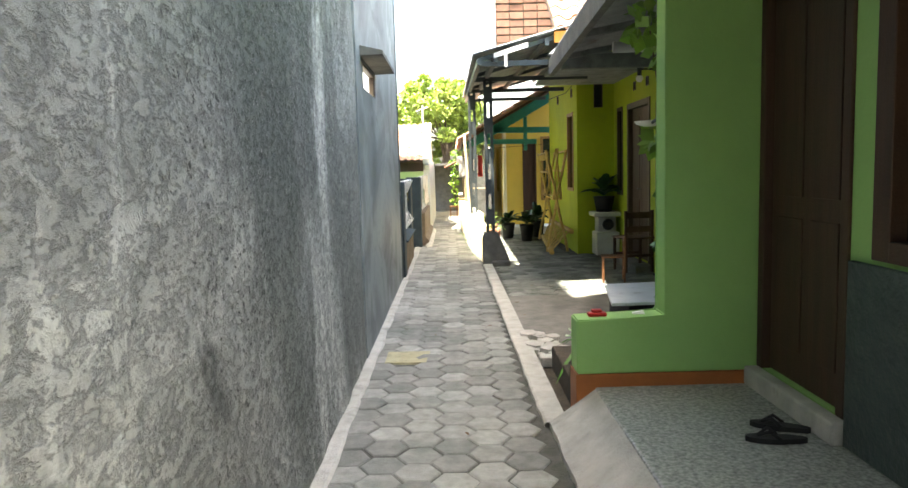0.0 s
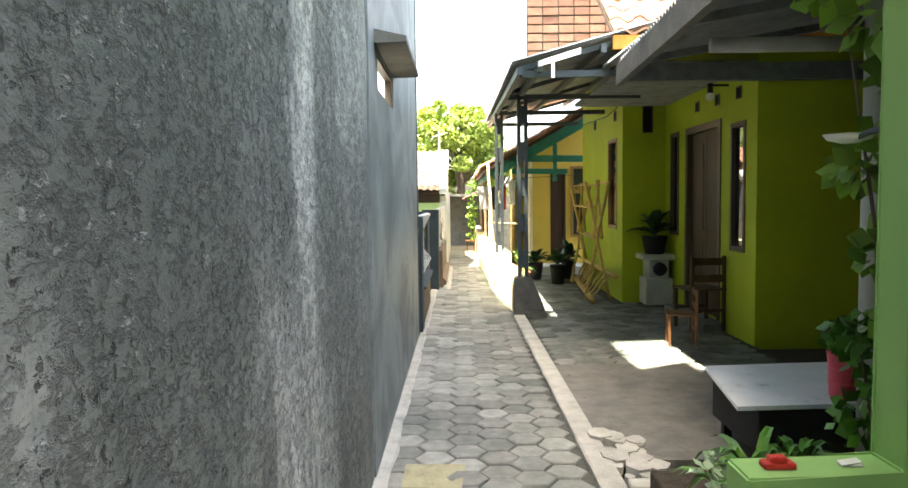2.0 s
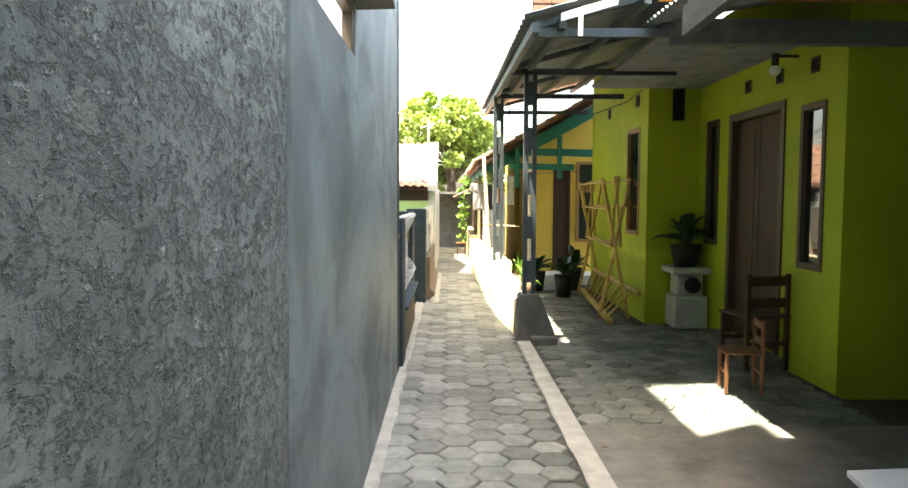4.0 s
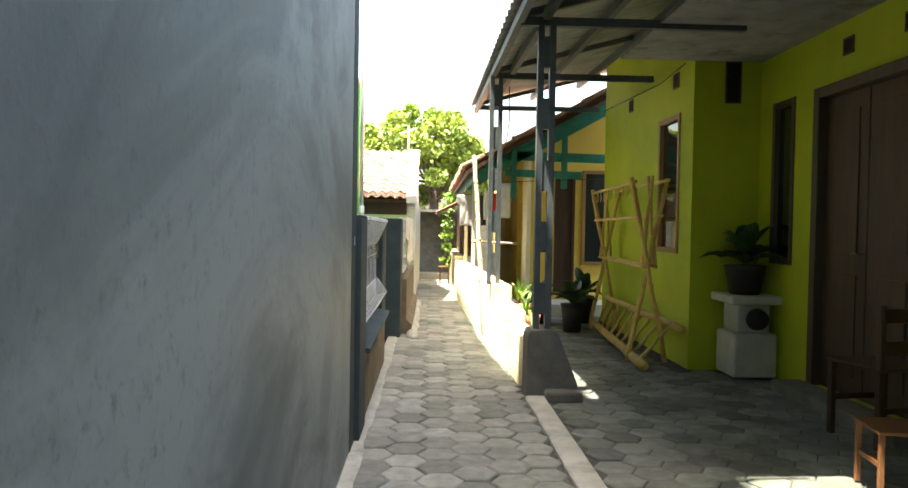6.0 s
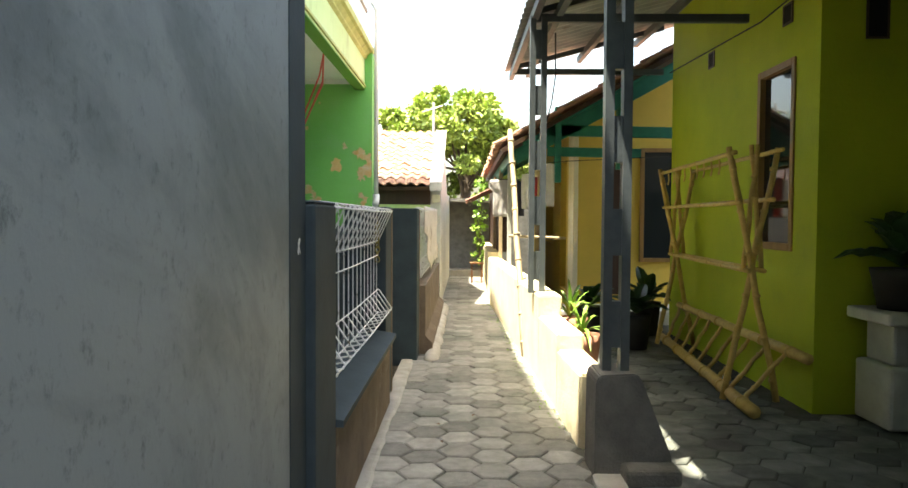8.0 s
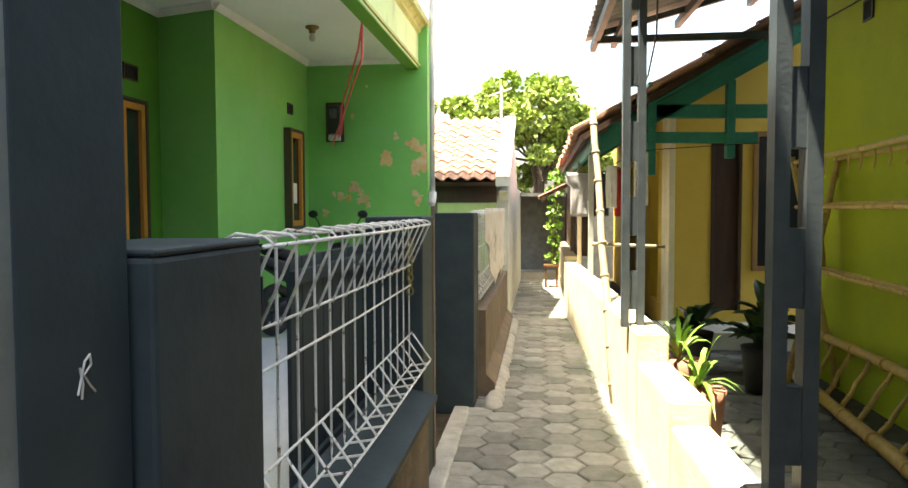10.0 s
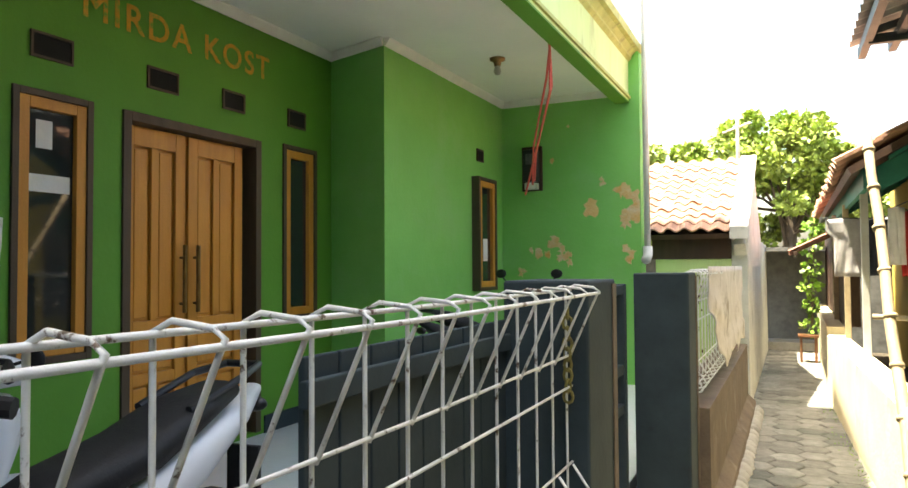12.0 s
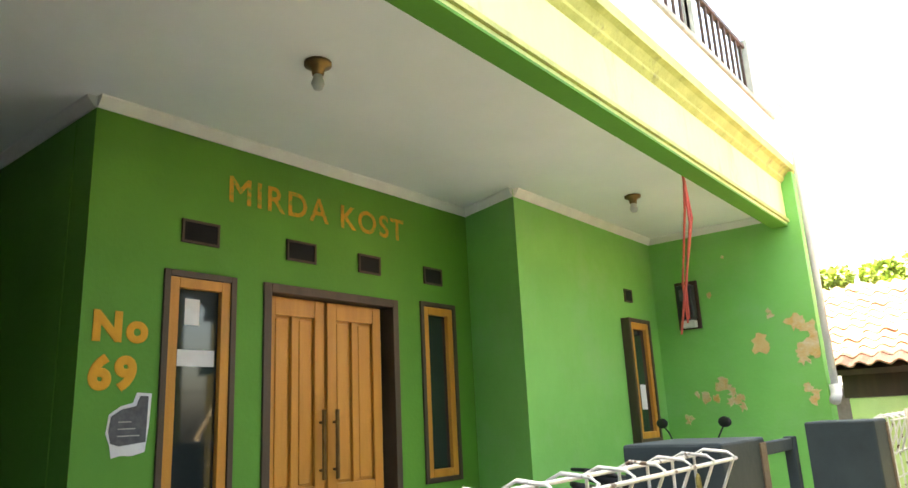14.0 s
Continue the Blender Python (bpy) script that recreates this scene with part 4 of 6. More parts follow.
extrude_poly(bm, [(-6.2, 9.22, 6.5), (-0.62, 9.22, 6.5), (-0.62, 9.82, 6.5), (-1.07, 9.83, 6.5), (-1.17, 10.9, 6.5), (-1.22, 12.0, 6.5), (-1.27, 15.9, 6.5), (-6.2, 15.9, 6.5)], (0, 0, 0.12))
tagged(part("sun_block_roof", bm, "metal_sheet"), "unseen flat roof added to shape the sun on the alley", "roof", kind="structure")

# patches where the paint has flaked
flake = empty("paint_patches", (0, 0, 0), "flaked paint showing cream plaster on the green end wall", "wall damage", kind="structure")
rng = random.Random(9)
flake_no = 0
for cx, cz, r, n in ((-1.62, 1.90, 0.085, 3), (-1.26, 1.88, 0.09, 7), (-1.23, 1.72, 0.08, 5), (-1.95, 1.52, 0.055, 5), (-2.08, 1.42, 0.05, 4),
                     (-1.90, 1.40, 0.05, 4), (-2.22, 1.46, 0.03, 2), (-1.30, 1.42, 0.05, 4), (-1.50, 2.06, 0.03, 3), (-2.03, 2.32, 0.03, 2), (-1.85, 2.62, 0.02, 1), (-2.3, 1.25, 0.035, 3)):
    for k in range(n):
        x, z = cx + rng.uniform(-1, 1) * r * 1.3, cz + rng.uniform(-1, 1) * r * 1.3
        if x > -1.21:
            x = -1.24
        m = rng.randint(11, 15)
        pts = []
        for i in range(m):
            a = i / m * math.tau
            q = r * rng.uniform(0.3, 0.95)
            pts.append((min(-1.195, x + q * math.cos(a)), EY - 0.0035, z + q * 1.1 * math.sin(a)))
        bm = bmesh.new()
        extrude_poly(bm, pts, (0, -0.0006 - 0.00022 * flake_no, 0))
        flake_no += 1
        part("patch", bm, "bare_orange" if abs(cx + 1.62) < 0.01 else "bare_plaster", flake)


def house_window(name, lim, x, label, paper=()):
    """Honey-coloured casement in a dark frame with a dark pane."""
    y0, y1, z0, z1 = lim
    w = empty(name, (0, 0, 0), label, "window", kind="structure")
    bm = bmesh.new()
    f = 0.032
    for l in ((y0, y0 + f, z0, z1), (y1 - f, y1, z0, z1), (y0 + f, y1 - f, z1 - f, z1), (y0 + f, y1 - f, z0, z0 + f)):
        box(bm, x - 0.09, x + 0.014, *l, bevel=0.003)
    part("window_frame", bm, "dark_frame", w)
    bm = bmesh.new()
    a, b, c, d = y0 + f, y1 - f, z0 + f, z1 - f
    g = 0.052
    for l in ((a, a + g, c, d), (b - g, b, c, d), (a + g, b - g, d - g, d), (a + g, b - g, c, c + g)):
        box(bm, x - 0.05, x + 0.004, *l, bevel=0.004)
    part("sash", bm, "honey_wood", w)
    boxpart("pane", (x - 0.03, x - 0.025, a + g * 0.8, b - g * 0.8, c + g * 0.8, d - g * 0.8), "dark_glass", w, bevel=0)
    for p in paper:
        boxpart("notice", (x - 0.0245, x - 0.023, *p), "paper", w, "white paper notice", bevel=0)
    return w


house_window("window_6", WA, HX, "narrow honey-wood casement with paper notices on dark glass", ((11.60, 11.68, 1.86, 1.99), (11.57, 11.77, 1.66, 1.74)))
house_window("window_7", WB, HX, "narrow honey-wood casement with dark glass")
WC = (15.17, 15.58, 1.10, 2.10)
house_window("window_8", WC, BX + 0.06, "narrow honey-wood casement beside the end wall", ((15.33, 15.43, 1.36, 1.56),))
door = empty("door_3", (0, 0, 0), "closed double honey-coloured panelled wooden door", "door", kind="structure")
y0, y1, z0, z1 = DR
bm = bmesh.new()
for l in ((y0, y0 + 0.05, z0, z1), (y1 - 0.05, y1, z0, z1), (y0 + 0.05, y1 - 0.05, z1 - 0.05, z1)):
    box(bm, HX - 0.14, HX + 0.014, *l, bevel=0.004)
part("door_frame", bm, "dark_frame", door)


def door_leaf(ya, yb):
    """A leaf with a frame of stiles and rails and sunk, bevelled panels."""
    bm = bmesh.new()
    x0, x1 = HX - 0.095, HX - 0.055
    s = 0.07
    zc = (z0, z0 + 0.44, z0 + 0.72, z1 - 0.055)
    box(bm, x0, x1 - 0.026, ya, yb, z0, z1 - 0.055)
    mid = (ya + yb) / 2
    for a, b in ((ya, ya + s), (yb - s, yb)):
        box(bm, x1 - 0.02, x1, a, b, z0, z1 - 0.055, bevel=0.004)
    for a, b in ((z0, z0 + 0.10), (zc[1] - 0.03, zc[1] + 0.03), (zc[2] - 0.03, zc[2] + 0.03), (z1 - 0.16, z1 - 0.055)):
        box(bm, x1 - 0.02, x1 - 0.001, ya + s, yb - s, a, b, bevel=0.004)
    for a, b in ((z0 + 0.10, zc[1] - 0.03), (zc[2] + 0.03, z1 - 0.16)):
        box(bm, x1 - 0.02, x1 - 0.002, mid - 0.025, mid + 0.025, a, b, bevel=0.004)
        for c, d in ((ya + s, mid - 0.025), (mid + 0.025, yb - s)):
            box(bm, x1 - 0.03, x1 - 0.014, c + 0.014, d - 0.014, a + 0.014, b - 0.014, bevel=0.006)
    box(bm, x1 - 0.03, x1 - 0.014, ya + s + 0.014, yb - s - 0.014, zc[1] + 0.044, zc[2] - 0.044, bevel=0.006)
    return part("door_leaf", bm, "honey_wood", door)


ym = (y0 + y1) / 2 - 0.035
for ya, yb, hy in ((y0 + 0.052, ym - 0.012, ym - 0.045), (ym + 0.012, y1 - 0.10, ym + 0.055)):
    lf = door_leaf(ya, yb)
    bm = bmesh.new()
    hx = HX - 0.02
    tube(bm, [(hx, hy, 1.06), (hx, hy, 1.44)], 0.012, 8)
    tube(bm, [(hx - 0.035, hy, 1.11), (hx, hy, 1.11)], 0.008, 6)
    tube(bm, [(hx - 0.035, hy, 1.37), (hx, hy, 1.37)], 0.008, 6)
    h = part("door_handle", bm, "brass", lf, "dark bronze pull handle")
for i, (a, b) in enumerate(((11.55, 11.76), (12.19, 12.40), (12.74, 12.93), (13.35, 13.54))):
    vent("vent", "x", HX, a, b, 2.265, 2.385, "dark rectangular ventilation opening above the door", "house vents", -1)
vent("vent", "x", BX, 15.28, 15.42, 2.25, 2.36, "dark rectangular ventilation opening above a window", "house vents", -1)


def lettering(name, body, size, y, z, material, label, spacing=1.0, extrude=0.0015, bold=0.0):
    """Painted letters on the house front, read from the alley."""
    cu = bpy.data.curves.new(name, "FONT")
    cu.body, cu.size, cu.extrude, cu.space_character, cu.bevel_depth = body, size, extrude, spacing, bold
    tmp = new(name, cu)
    me = bpy.data.meshes.new_from_object(tmp.evaluated_get(bpy.context.evaluated_depsgraph_get()))
    bpy.data.objects.remove(tmp)
    me.materials.clear()
    me.materials.append(M[material])
    ob = new(name, me)
    ob.matrix_world = Matrix.Translation((HX + 0.0035, y, z)) @ Matrix(((0, 0, 0.2 if bold else 1, 0), (1, 0, 0, 0), (0, 1, 0, 0), (0, 0, 0, 1)))
    return tagged(ob, label, "painted sign", kind="structure")


lettering("sign_name", "MIRDA KOST", 0.205, 11.80, 2.53, "faded_paint", "faded orange capital letters painted above the door", 1.17, 0.0015, 0.003)
lettering("sign_number", "No", 0.175, 11.15, 1.765, "gold_paint", "bold orange house number painted on green", 1.22, 0.002, 0.010)
lettering("sign_number", "69", 0.19, 11.15, 1.555, "gold_paint", "bold orange house number painted on green", 1.2, 0.002, 0.011)
post = empty("poster", (0, 0, 0), "torn grey printed paper stuck to the green wall", "poster", kind="structure")
bm = bmesh.new()
extrude_poly(bm, [(HX + 0.002, y, z) for y, z in ((11.27, 1.255), (11.31, 1.265), (11.36, 1.26), (11.42, 1.275), (11.435, 1.40), (11.44, 1.53), (11.37, 1.535), (11.355, 1.49), (11.30, 1.475), (11.25, 1.44), (11.24, 1.36), (11.26, 1.31))], (0.0015, 0, 0))
part("sheet", bm, "paper", post)
bm = bmesh.new()
extrude_poly(bm, [(HX + 0.006, y, z) for y, z in ((11.262, 1.318), (11.30, 1.305), (11.42, 1.318), (11.424, 1.518), (11.385, 1.52), (11.368, 1.475), (11.305, 1.462), (11.258, 1.432), (11.25, 1.37))], (0.001, 0, 0))
part("print", bm, "print_grey", post, "dark printed area")
for i in range(3):
    bm = bmesh.new()
    box(bm, HX + 0.0078, HX + 0.0084, 11.29, 11.39 - 0.02 * i, 1.345 + i * 0.03, 1.350 + i * 0.03)
    part("text_bar", bm, "cement", post)
for x, y in ((-2.08, 11.6), (-1.98, 14.5)):
    l = empty("ceiling_lamp", (0, 0, 0), "unlit bare bulb in a brass ceiling holder", "lamp", "porch lamps")
    bm = bmesh.new()
    lathe(bm, [(0.06, 0), (0.06, -0.015), (0.03, -0.03), (0.025, -0.06)], (x, y, CE))
    part("holder", bm, "brass", l, smooth=True)
    bm = bmesh.new()
    lathe(bm, [(0.018, -0.06), (0.022, -0.075), (0.03, -0.10), (0.02, -0.125), (0.004, -0.13)], (x, y, CE), 12)
    part("bulb", bm, "white_old", l, smooth=True)
meter = empty("electric_meter", (0, 0, 0), "dark electricity meter box on a wooden board on the end wall", "meter")
boxpart("backboard", (-2.29, -2.09, EY - 0.025, EY - 0.001, 2.02, 2.44), "brown_wood", meter)
boxpart("case", (-2.25, -2.11, EY - 0.12, EY - 0.025, 2.10, 2.40), "bike_black", meter, bevel=0.015)
boxpart("dial", (-2.22, -2.14, EY - 0.124, EY - 0.119, 2.26, 2.36), "print_grey", meter, bevel=0.002)
boxpart("switch_box", (-2.24, -2.12, EY - 0.10, EY - 0.026, 2.03, 2.09), "white_old", meter, bevel=0.006)
rope = empty("hanging_rope", (0, 0, 0), "pink cords hanging in loops from the balcony beam", "rope")
for p in (((-1.41, 14.0, 2.80), (-1.46, 14.2, 2.55), (-1.85, 14.9, 2.10), (-2.05, 15.3, 1.93)),
          ((-1.41, 14.0, 2.80), (-1.44, 14.1, 2.50), (-1.80, 14.85, 2.20), (-1.90, 15.1, 2.02)),
          ((-1.41, 14.02, 2.80), (-1.48, 14.15, 2.6), (-1.82, 14.85, 2.25), (-1.95, 15.2, 2.0))):
    bm = bmesh.new()
    tube(bm, p, 0.009, 6)
    part("cord", bm, "pink_rope", rope)
pipe = empty("downpipe", (0, 0, 0), "white plastic rain pipe on the house corner", "pipe")
bm = bmesh.new()
tube(bm, [(-1.14, EY + 0.02, 1.42), (-1.14, EY + 0.02, 3.75), (-1.20, EY + 0.02, 3.85)], 0.028, 10)
part("pipe", bm, "white_paint", pipe, smooth=True)
bm = bmesh.new()
tube(bm, [(-1.14, EY + 0.02, 1.48), (-1.14, EY + 0.02, 1.40), (-1.14, EY - 0.06, 1.36)], 0.042, 10)
part("elbow", bm, "white_paint", pipe, smooth=True)

# ---------------- yard fence ----------------
put("fence_wall", (-0.70, -0.485, 9.237, 9.59, -0.05, 1.232), "black_paint", "black painted wall end of the fence", "wall", bevel=0.008)
put("fence_coping", (-0.699, -0.486, 9.24, 9.589, 1.232, 1.243), "black_paint", "chipped black painted top of the black wall", "trim", bevel=0.006)
put("fence_base", (-0.69, -0.50, 9.592, 11.55, -0.05, 0.46), "brown_wall", "stained brown low wall under the mesh fence", "wall", bevel=0.006)
bm = bmesh.new()
extrude_poly(bm, [(-0.70, 9.596, 0.50), (-0.46, 9.596, 0.455), (-0.46, 9.596, 0.43), (-0.70, 9.596, 0.43)], (0, 1.95, 0))
tagged(part("fence_ledge", bm, "black_paint"), "black painted sloping ledge under the mesh fence", "trim", kind="structure")


def mesh_fence(x, ya, yb, zb, zt, n, label, out=0.085, roll=0.19, r=0.0038):
    """Welded wire panel whose top and bottom are rolled into triangles."""
    f = empty("wire_fence", (0, 0, 0), label, "fence")
    mid = (zb + zt) * 0.5 + 0.04
    lines = [(x, zt, 0.0045), (x + out, zt - 0.01, 0.0045), (x, zt - roll, r), (x, mid, r), (x, zb + roll * 0.75, r), (x + out, zb + 0.02, r), (x, zb, r)]
    for xx, z, rr in lines:
        bm = bmesh.new()
        tube(bm, [(xx, ya, z), (xx + 0.004, (ya + yb) / 2, z - 0.004), (xx, yb, z)], rr, 8)
        part("rail_wire", bm, "white_wire", f, smooth=True)
    for i in range(n):
        y = ya + 0.03 + (yb - ya - 0.06) * i / (n - 1)
        bm = bmesh.new()
        o = r * 1.6
        tube(bm, [(x + 0.001, y, zt - roll - 0.01), (x + out * 0.9, y, zt - 0.035), (x + out + o, y, zt - 0.004), (x + out - 0.01, y, zt + o), (x + 0.02, y, zt + o + 0.006),
                  (x - o, y, zt), (x - o, y, zt - 0.03), (x - o, y, mid), (x - o, y, zb + 0.02), (x - o, y, zb - 0.004), (x + out, y, zb + 0.012), (x + out + o, y, zb + 0.026), (x + 0.01, y, zb + roll * 0.75)], r, 6)
        part("wire", bm, "white_wire", f, smooth=True)
    return f


mesh_fence(-0.575, 9.61, 11.54, 0.595, 1.236, 15, "white painted welded wire fence panel with rolled edges and rust spots")
put("gate_pillar", (-0.79, -0.525, 11.55, 11.90, -0.05, 1.26), "black_paint", "black painted gate pillar with a bare cement edge", "pillar", bevel=0.008)
put("gate_pillar", (-0.68, -0.425, 12.97, 13.24, -0.05, 1.27), "black_paint", "black painted gate pillar with scuffed paint", "pillar", bevel=0.008)
for i, (ya, yb, zt, xf) in enumerate(((11.56, 11.89, 1.245, -0.525), (12.98, 13.23, 1.255, -0.425))):
    put("pillar_side", (xf + 0.0005, xf + 0.006, yb - 0.05 + 0.015 * i, yb, -0.05, zt), "brown_wall", "bare brown cement side of a gate pillar", "trim", bevel=0.002)
mark = empty("chalk_mark", (0, 0, 0), "white scribbled mark on the dark wall", "marking", kind="structure")
for p in (((-0.507, 9.02, 1.01), (-0.507, 9.05, 1.07), (-0.507, 9.07, 1.08), (-0.507, 9.075, 1.06), (-0.507, 9.045, 1.045), (-0.507, 9.07, 1.02), (-0.507, 9.09, 1.005)), ((-0.507, 9.03, 1.06), (-0.507, 9.04, 1.03), (-0.507, 9.035, 1.0))):
    bm = bmesh.new()
    tube(bm, [(-0.511, q[1] * 0.45 + 5.06, q[2] * 0.6 + 0.48) for q in p], 0.0016, 5)
    part("stroke", bm, "white_old", mark)
chain = empty("plastic_chain", (0, 0, 0), "dull yellow chain wound round the end of the wire fence", "chain")
for i in range(9):
    z, a0 = 0.93 + i * 0.03, i * 1.4
    bm = bmesh.new()
    ring = [(-0.575 + 0.014 * math.cos(k) * math.cos(a0), 11.505 + 0.014 * math.cos(k) * math.sin(a0), z + 0.019 * math.sin(k)) for k in [q / 8 * math.tau for q in range(9)]]
    tube(bm, ring, 0.0048, 5)
    part("link", bm, "chain_yellow", chain)
gate = empty("metal_gate", (0, 0, 0), "black iron gate with flat bars standing between pillars", "gate")
for y in (12.02, 12.86):
    boxpart("stile", (-0.74, -0.70, y, y + 0.05, 0.05, 1.22), "black_paint", gate)
for z in (0.12, 0.62, 0.80, 1.17):
    boxpart("rail", (-0.735, -0.705, 12.07, 12.86, z, z + 0.045), "black_paint", gate)
panel = empty("folded_gate", (0, 0, 0), "black sheet-metal sliding gate standing behind the fence", "gate")
for i in range(9):
    y = 10.56 + i * 0.115
    boxpart("board", (-0.80, -0.785, y, y + 0.108, PF + 0.02, 1.14), "black_paint", panel, bevel=0.003)
for z in (0.40, 1.05):
    boxpart("rail", (-0.783, -0.765, 10.54, 11.60, z, z + 0.05), "black_paint", panel)

# ---------------- neighbour on the left ----------------
bm = bmesh.new()
extrude_poly(bm, [(-0.60, 13.24, -0.05), (-0.30, 13.24, -0.05), (-0.31, 13.24, 0.10), (-0.37, 13.24, 0.16), (-0.37, 13.24, 0.60), (-0.60, 13.24, 0.60)], (0, 3.2, 0))
tagged(part("wall_neighbour", bm, "brown_wall"), "stained brown plastered low wall with a pale foot", "wall", kind="structure")
bm = bmesh.new()
for i in range(26):
    y = 13.02 + i * 0.135
    ball(bm, (-0.305 + 0.02 * noise.noise(Vector((y * 3, 0, 0))), y, 0.0), 0.085, 8, (0.8, 1.2, 0.7 + 0.5 * noise.noise(Vector((y * 2, 4, 0)))))
tagged(part("wall_foot", bm, "cement", smooth=True), "lumpy pale cement foot along the wall", "trim", kind="structure")
mesh_fence(-0.47, 13.26, 15.6, 0.66, 1.27, 15, "white wire fence panel on the neighbour's low wall", 0.06, 0.16, 0.0045)
tarp = empty("tarpaulin", (0, 0, 0), "dirty cream cloth draped over the wire fence", "cloth")
bm = bmesh.new()
nu, nv = 26, 14
g = [[bm.verts.new((-0.40 + 0.03 * noise.noise(Vector((i * 0.35, j * 0.2, 1))) + (0.02 if j > 10 else 0), 13.62 + 2.8 * i / nu,
                    1.30 - (0.62 + 0.10 * noise.noise(Vector((i * 0.3, 9, 0)))) * j / nv * (0.55 + 0.45 * min(1, i / 8)))) for j in range(nv + 1)] for i in range(nu + 1)]
for i in range(nu):
    for j in range(nv):
        bm.faces.new((g[i][j], g[i + 1][j], g[i + 1][j + 1], g[i][j + 1]))
tp = part("sheet", bm, "tarp", tarp, smooth=True)
so = tp.modifiers.new("thick", "SOLIDIFY")
so.thickness = 0.006
put("wall_shed_front", (-1.19, -0.502, 16.62, 16.78, -0.05, 1.37), "pale_green", "pale green shed wall", "wall", bevel=0.004)
put("shed_board", (-1.22, -0.50, 16.60, 16.66, 1.374, 1.60), "brown_wood", "dark brown eave board of the shed", "trim", bevel=0.004)
put("wall_shed_side", (-0.50, -0.36, 16.625, 21.8, -0.05, 1.62), "wall_paper", "weathered whitewashed shed wall along the alley", "wall", bevel=0.006)
bm = bmesh.new()
extrude_poly(bm, [(-0.47, 16.5, 1.50), (-0.47, 18.4, 2.42), (-0.47, 20.3, 1.50), (-0.47, 20.3, 1.40), (-0.47, 16.6, 1.40)], (0.10, 0, 0))
extrude_poly(bm, [(-0.50, 16.42, 1.55), (-0.50, 18.4, 2.50), (-0.50, 18.4, 2.58), (-0.50, 16.42, 1.66)], (0.16, 0, 0))
tagged(part("wall_shed_gable", bm, "wall_paper"), "white plastered gable edge of the tiled shed", "wall", kind="structure")
tiled_roof("roof_shed", (-2.2, 16.45, 1.60), (1.70, 0, 0), (0, 1.95, 0.92), "sun-bleached clay tile roof of a low shed", random.Random(7), size=0.66)
ant = empty("antenna", (0, 0, 0), "thin white pole standing behind the shed roof", "antenna")
bm = bmesh.new()
tube(bm, [(-0.55, 18.6, 2.2), (-0.55, 18.6, 3.05)], 0.02, 8)
tube(bm, [(-0.72, 18.6, 2.9), (-0.40, 18.6, 3.0)], 0.012, 6)
part("pole", bm, "white_old", ant)

# ---------------- right: garden wall and posts ----------------
def wall_x(y):
    return 0.575 - (y - 10.8) * 0.042


for ya, yb, zt, lab in ((10.75, 11.45, 0.38, "low cream end block of the garden wall"), (11.452, 12.25, 0.48, "cream plastered garden wall block"), (12.252, 17.4, 0.63, "cream plastered low garden wall in sun")):
    bm = bmesh.new()
    a, b = wall_x(ya), wall_x(yb)
    extrude_poly(bm, [(a, ya, -0.05), (a + 0.17, ya, -0.05), (b + 0.17, yb, -0.05), (b, yb, -0.05)], (0, 0, zt + 0.05))
    bmesh.ops.bevel(bm, geom=list(bm.edges), offset=0.012, segments=2, affect="EDGES")
    tagged(part("garden_wall", bm, "cream"), lab, "wall", kind="structure")
bm = bmesh.new()
extrude_poly(bm, [(0.30, 17.402, -0.05), (0.46, 17.402, -0.05), (0.46, 22.0, -0.05), (0.34, 22.0, -0.05)], (0, 0, 0.75))
tagged(part("garden_wall", bm, "cream"), "cream plastered low wall beside the alley", "wall", kind="structure")


def lattice_post(x, y, z0, z1, label):
    """Two steel channels held apart by welded plates."""
    p = empty("steel_post", (0, 0, 0), label, "post", "canopy posts")
    for s in (0, 1):
        bm = bmesh.new()
        a = x + s * 0.085
        extrude_poly(bm, [(a, y, z0), (a + 0.042, y, z0), (a + 0.042, y + 0.008, z0), (a + 0.008, y + 0.008, z0), (a + 0.008, y + 0.06, z0), (a + 0.042, y + 0.06, z0), (a + 0.042, y + 0.068, z0), (a, y + 0.068, z0)], (0, 0, z1 - z0))
        part("channel", bm, "steel_grey", p)
    n = 5
    for i in range(n):
        z = z0 + (z1 - z0) * (i + 0.5) / n
        boxpart("plate", (x + 0.040, x + 0.088, y + 0.01, y + 0.055, z - 0.11, z + 0.11), "steel_grey", p, bevel=0.002)
    return p


lattice_post(0.63, 10.42, 0.47, 2.66, "grey steel lattice post on a cement pedestal")
lattice_post(0.46, 12.50, 0.62, 2.72, "grey steel lattice post on the garden wall")
bm = bmesh.new()
extrude_poly(bm, [(0.575, 10.30, -0.04), (0.965, 10.38, -0.04), (0.95, 10.38, 0.08), (0.80, 10.36, 0.45), (0.775, 10.35, 0.47), (0.60, 10.31, 0.47), (0.58, 10.30, 0.44)], (0, 0.27, 0))
bmesh.ops.bevel(bm, geom=list(bm.edges), offset=0.008, segments=2, affect="EDGES")
tagged(part("pedestal", bm, "cement_dark"), "grey cement pedestal with a sloping side under a steel post", "pedestal")
bm = bmesh.new()
box(bm, 0.70, 0.96, 10.22, 10.36, -0.02, 0.06, bevel=0.02)
tagged(part("cement_footing", bm, "cement_dark"), "rough cement footing beside the pedestal", "footing")


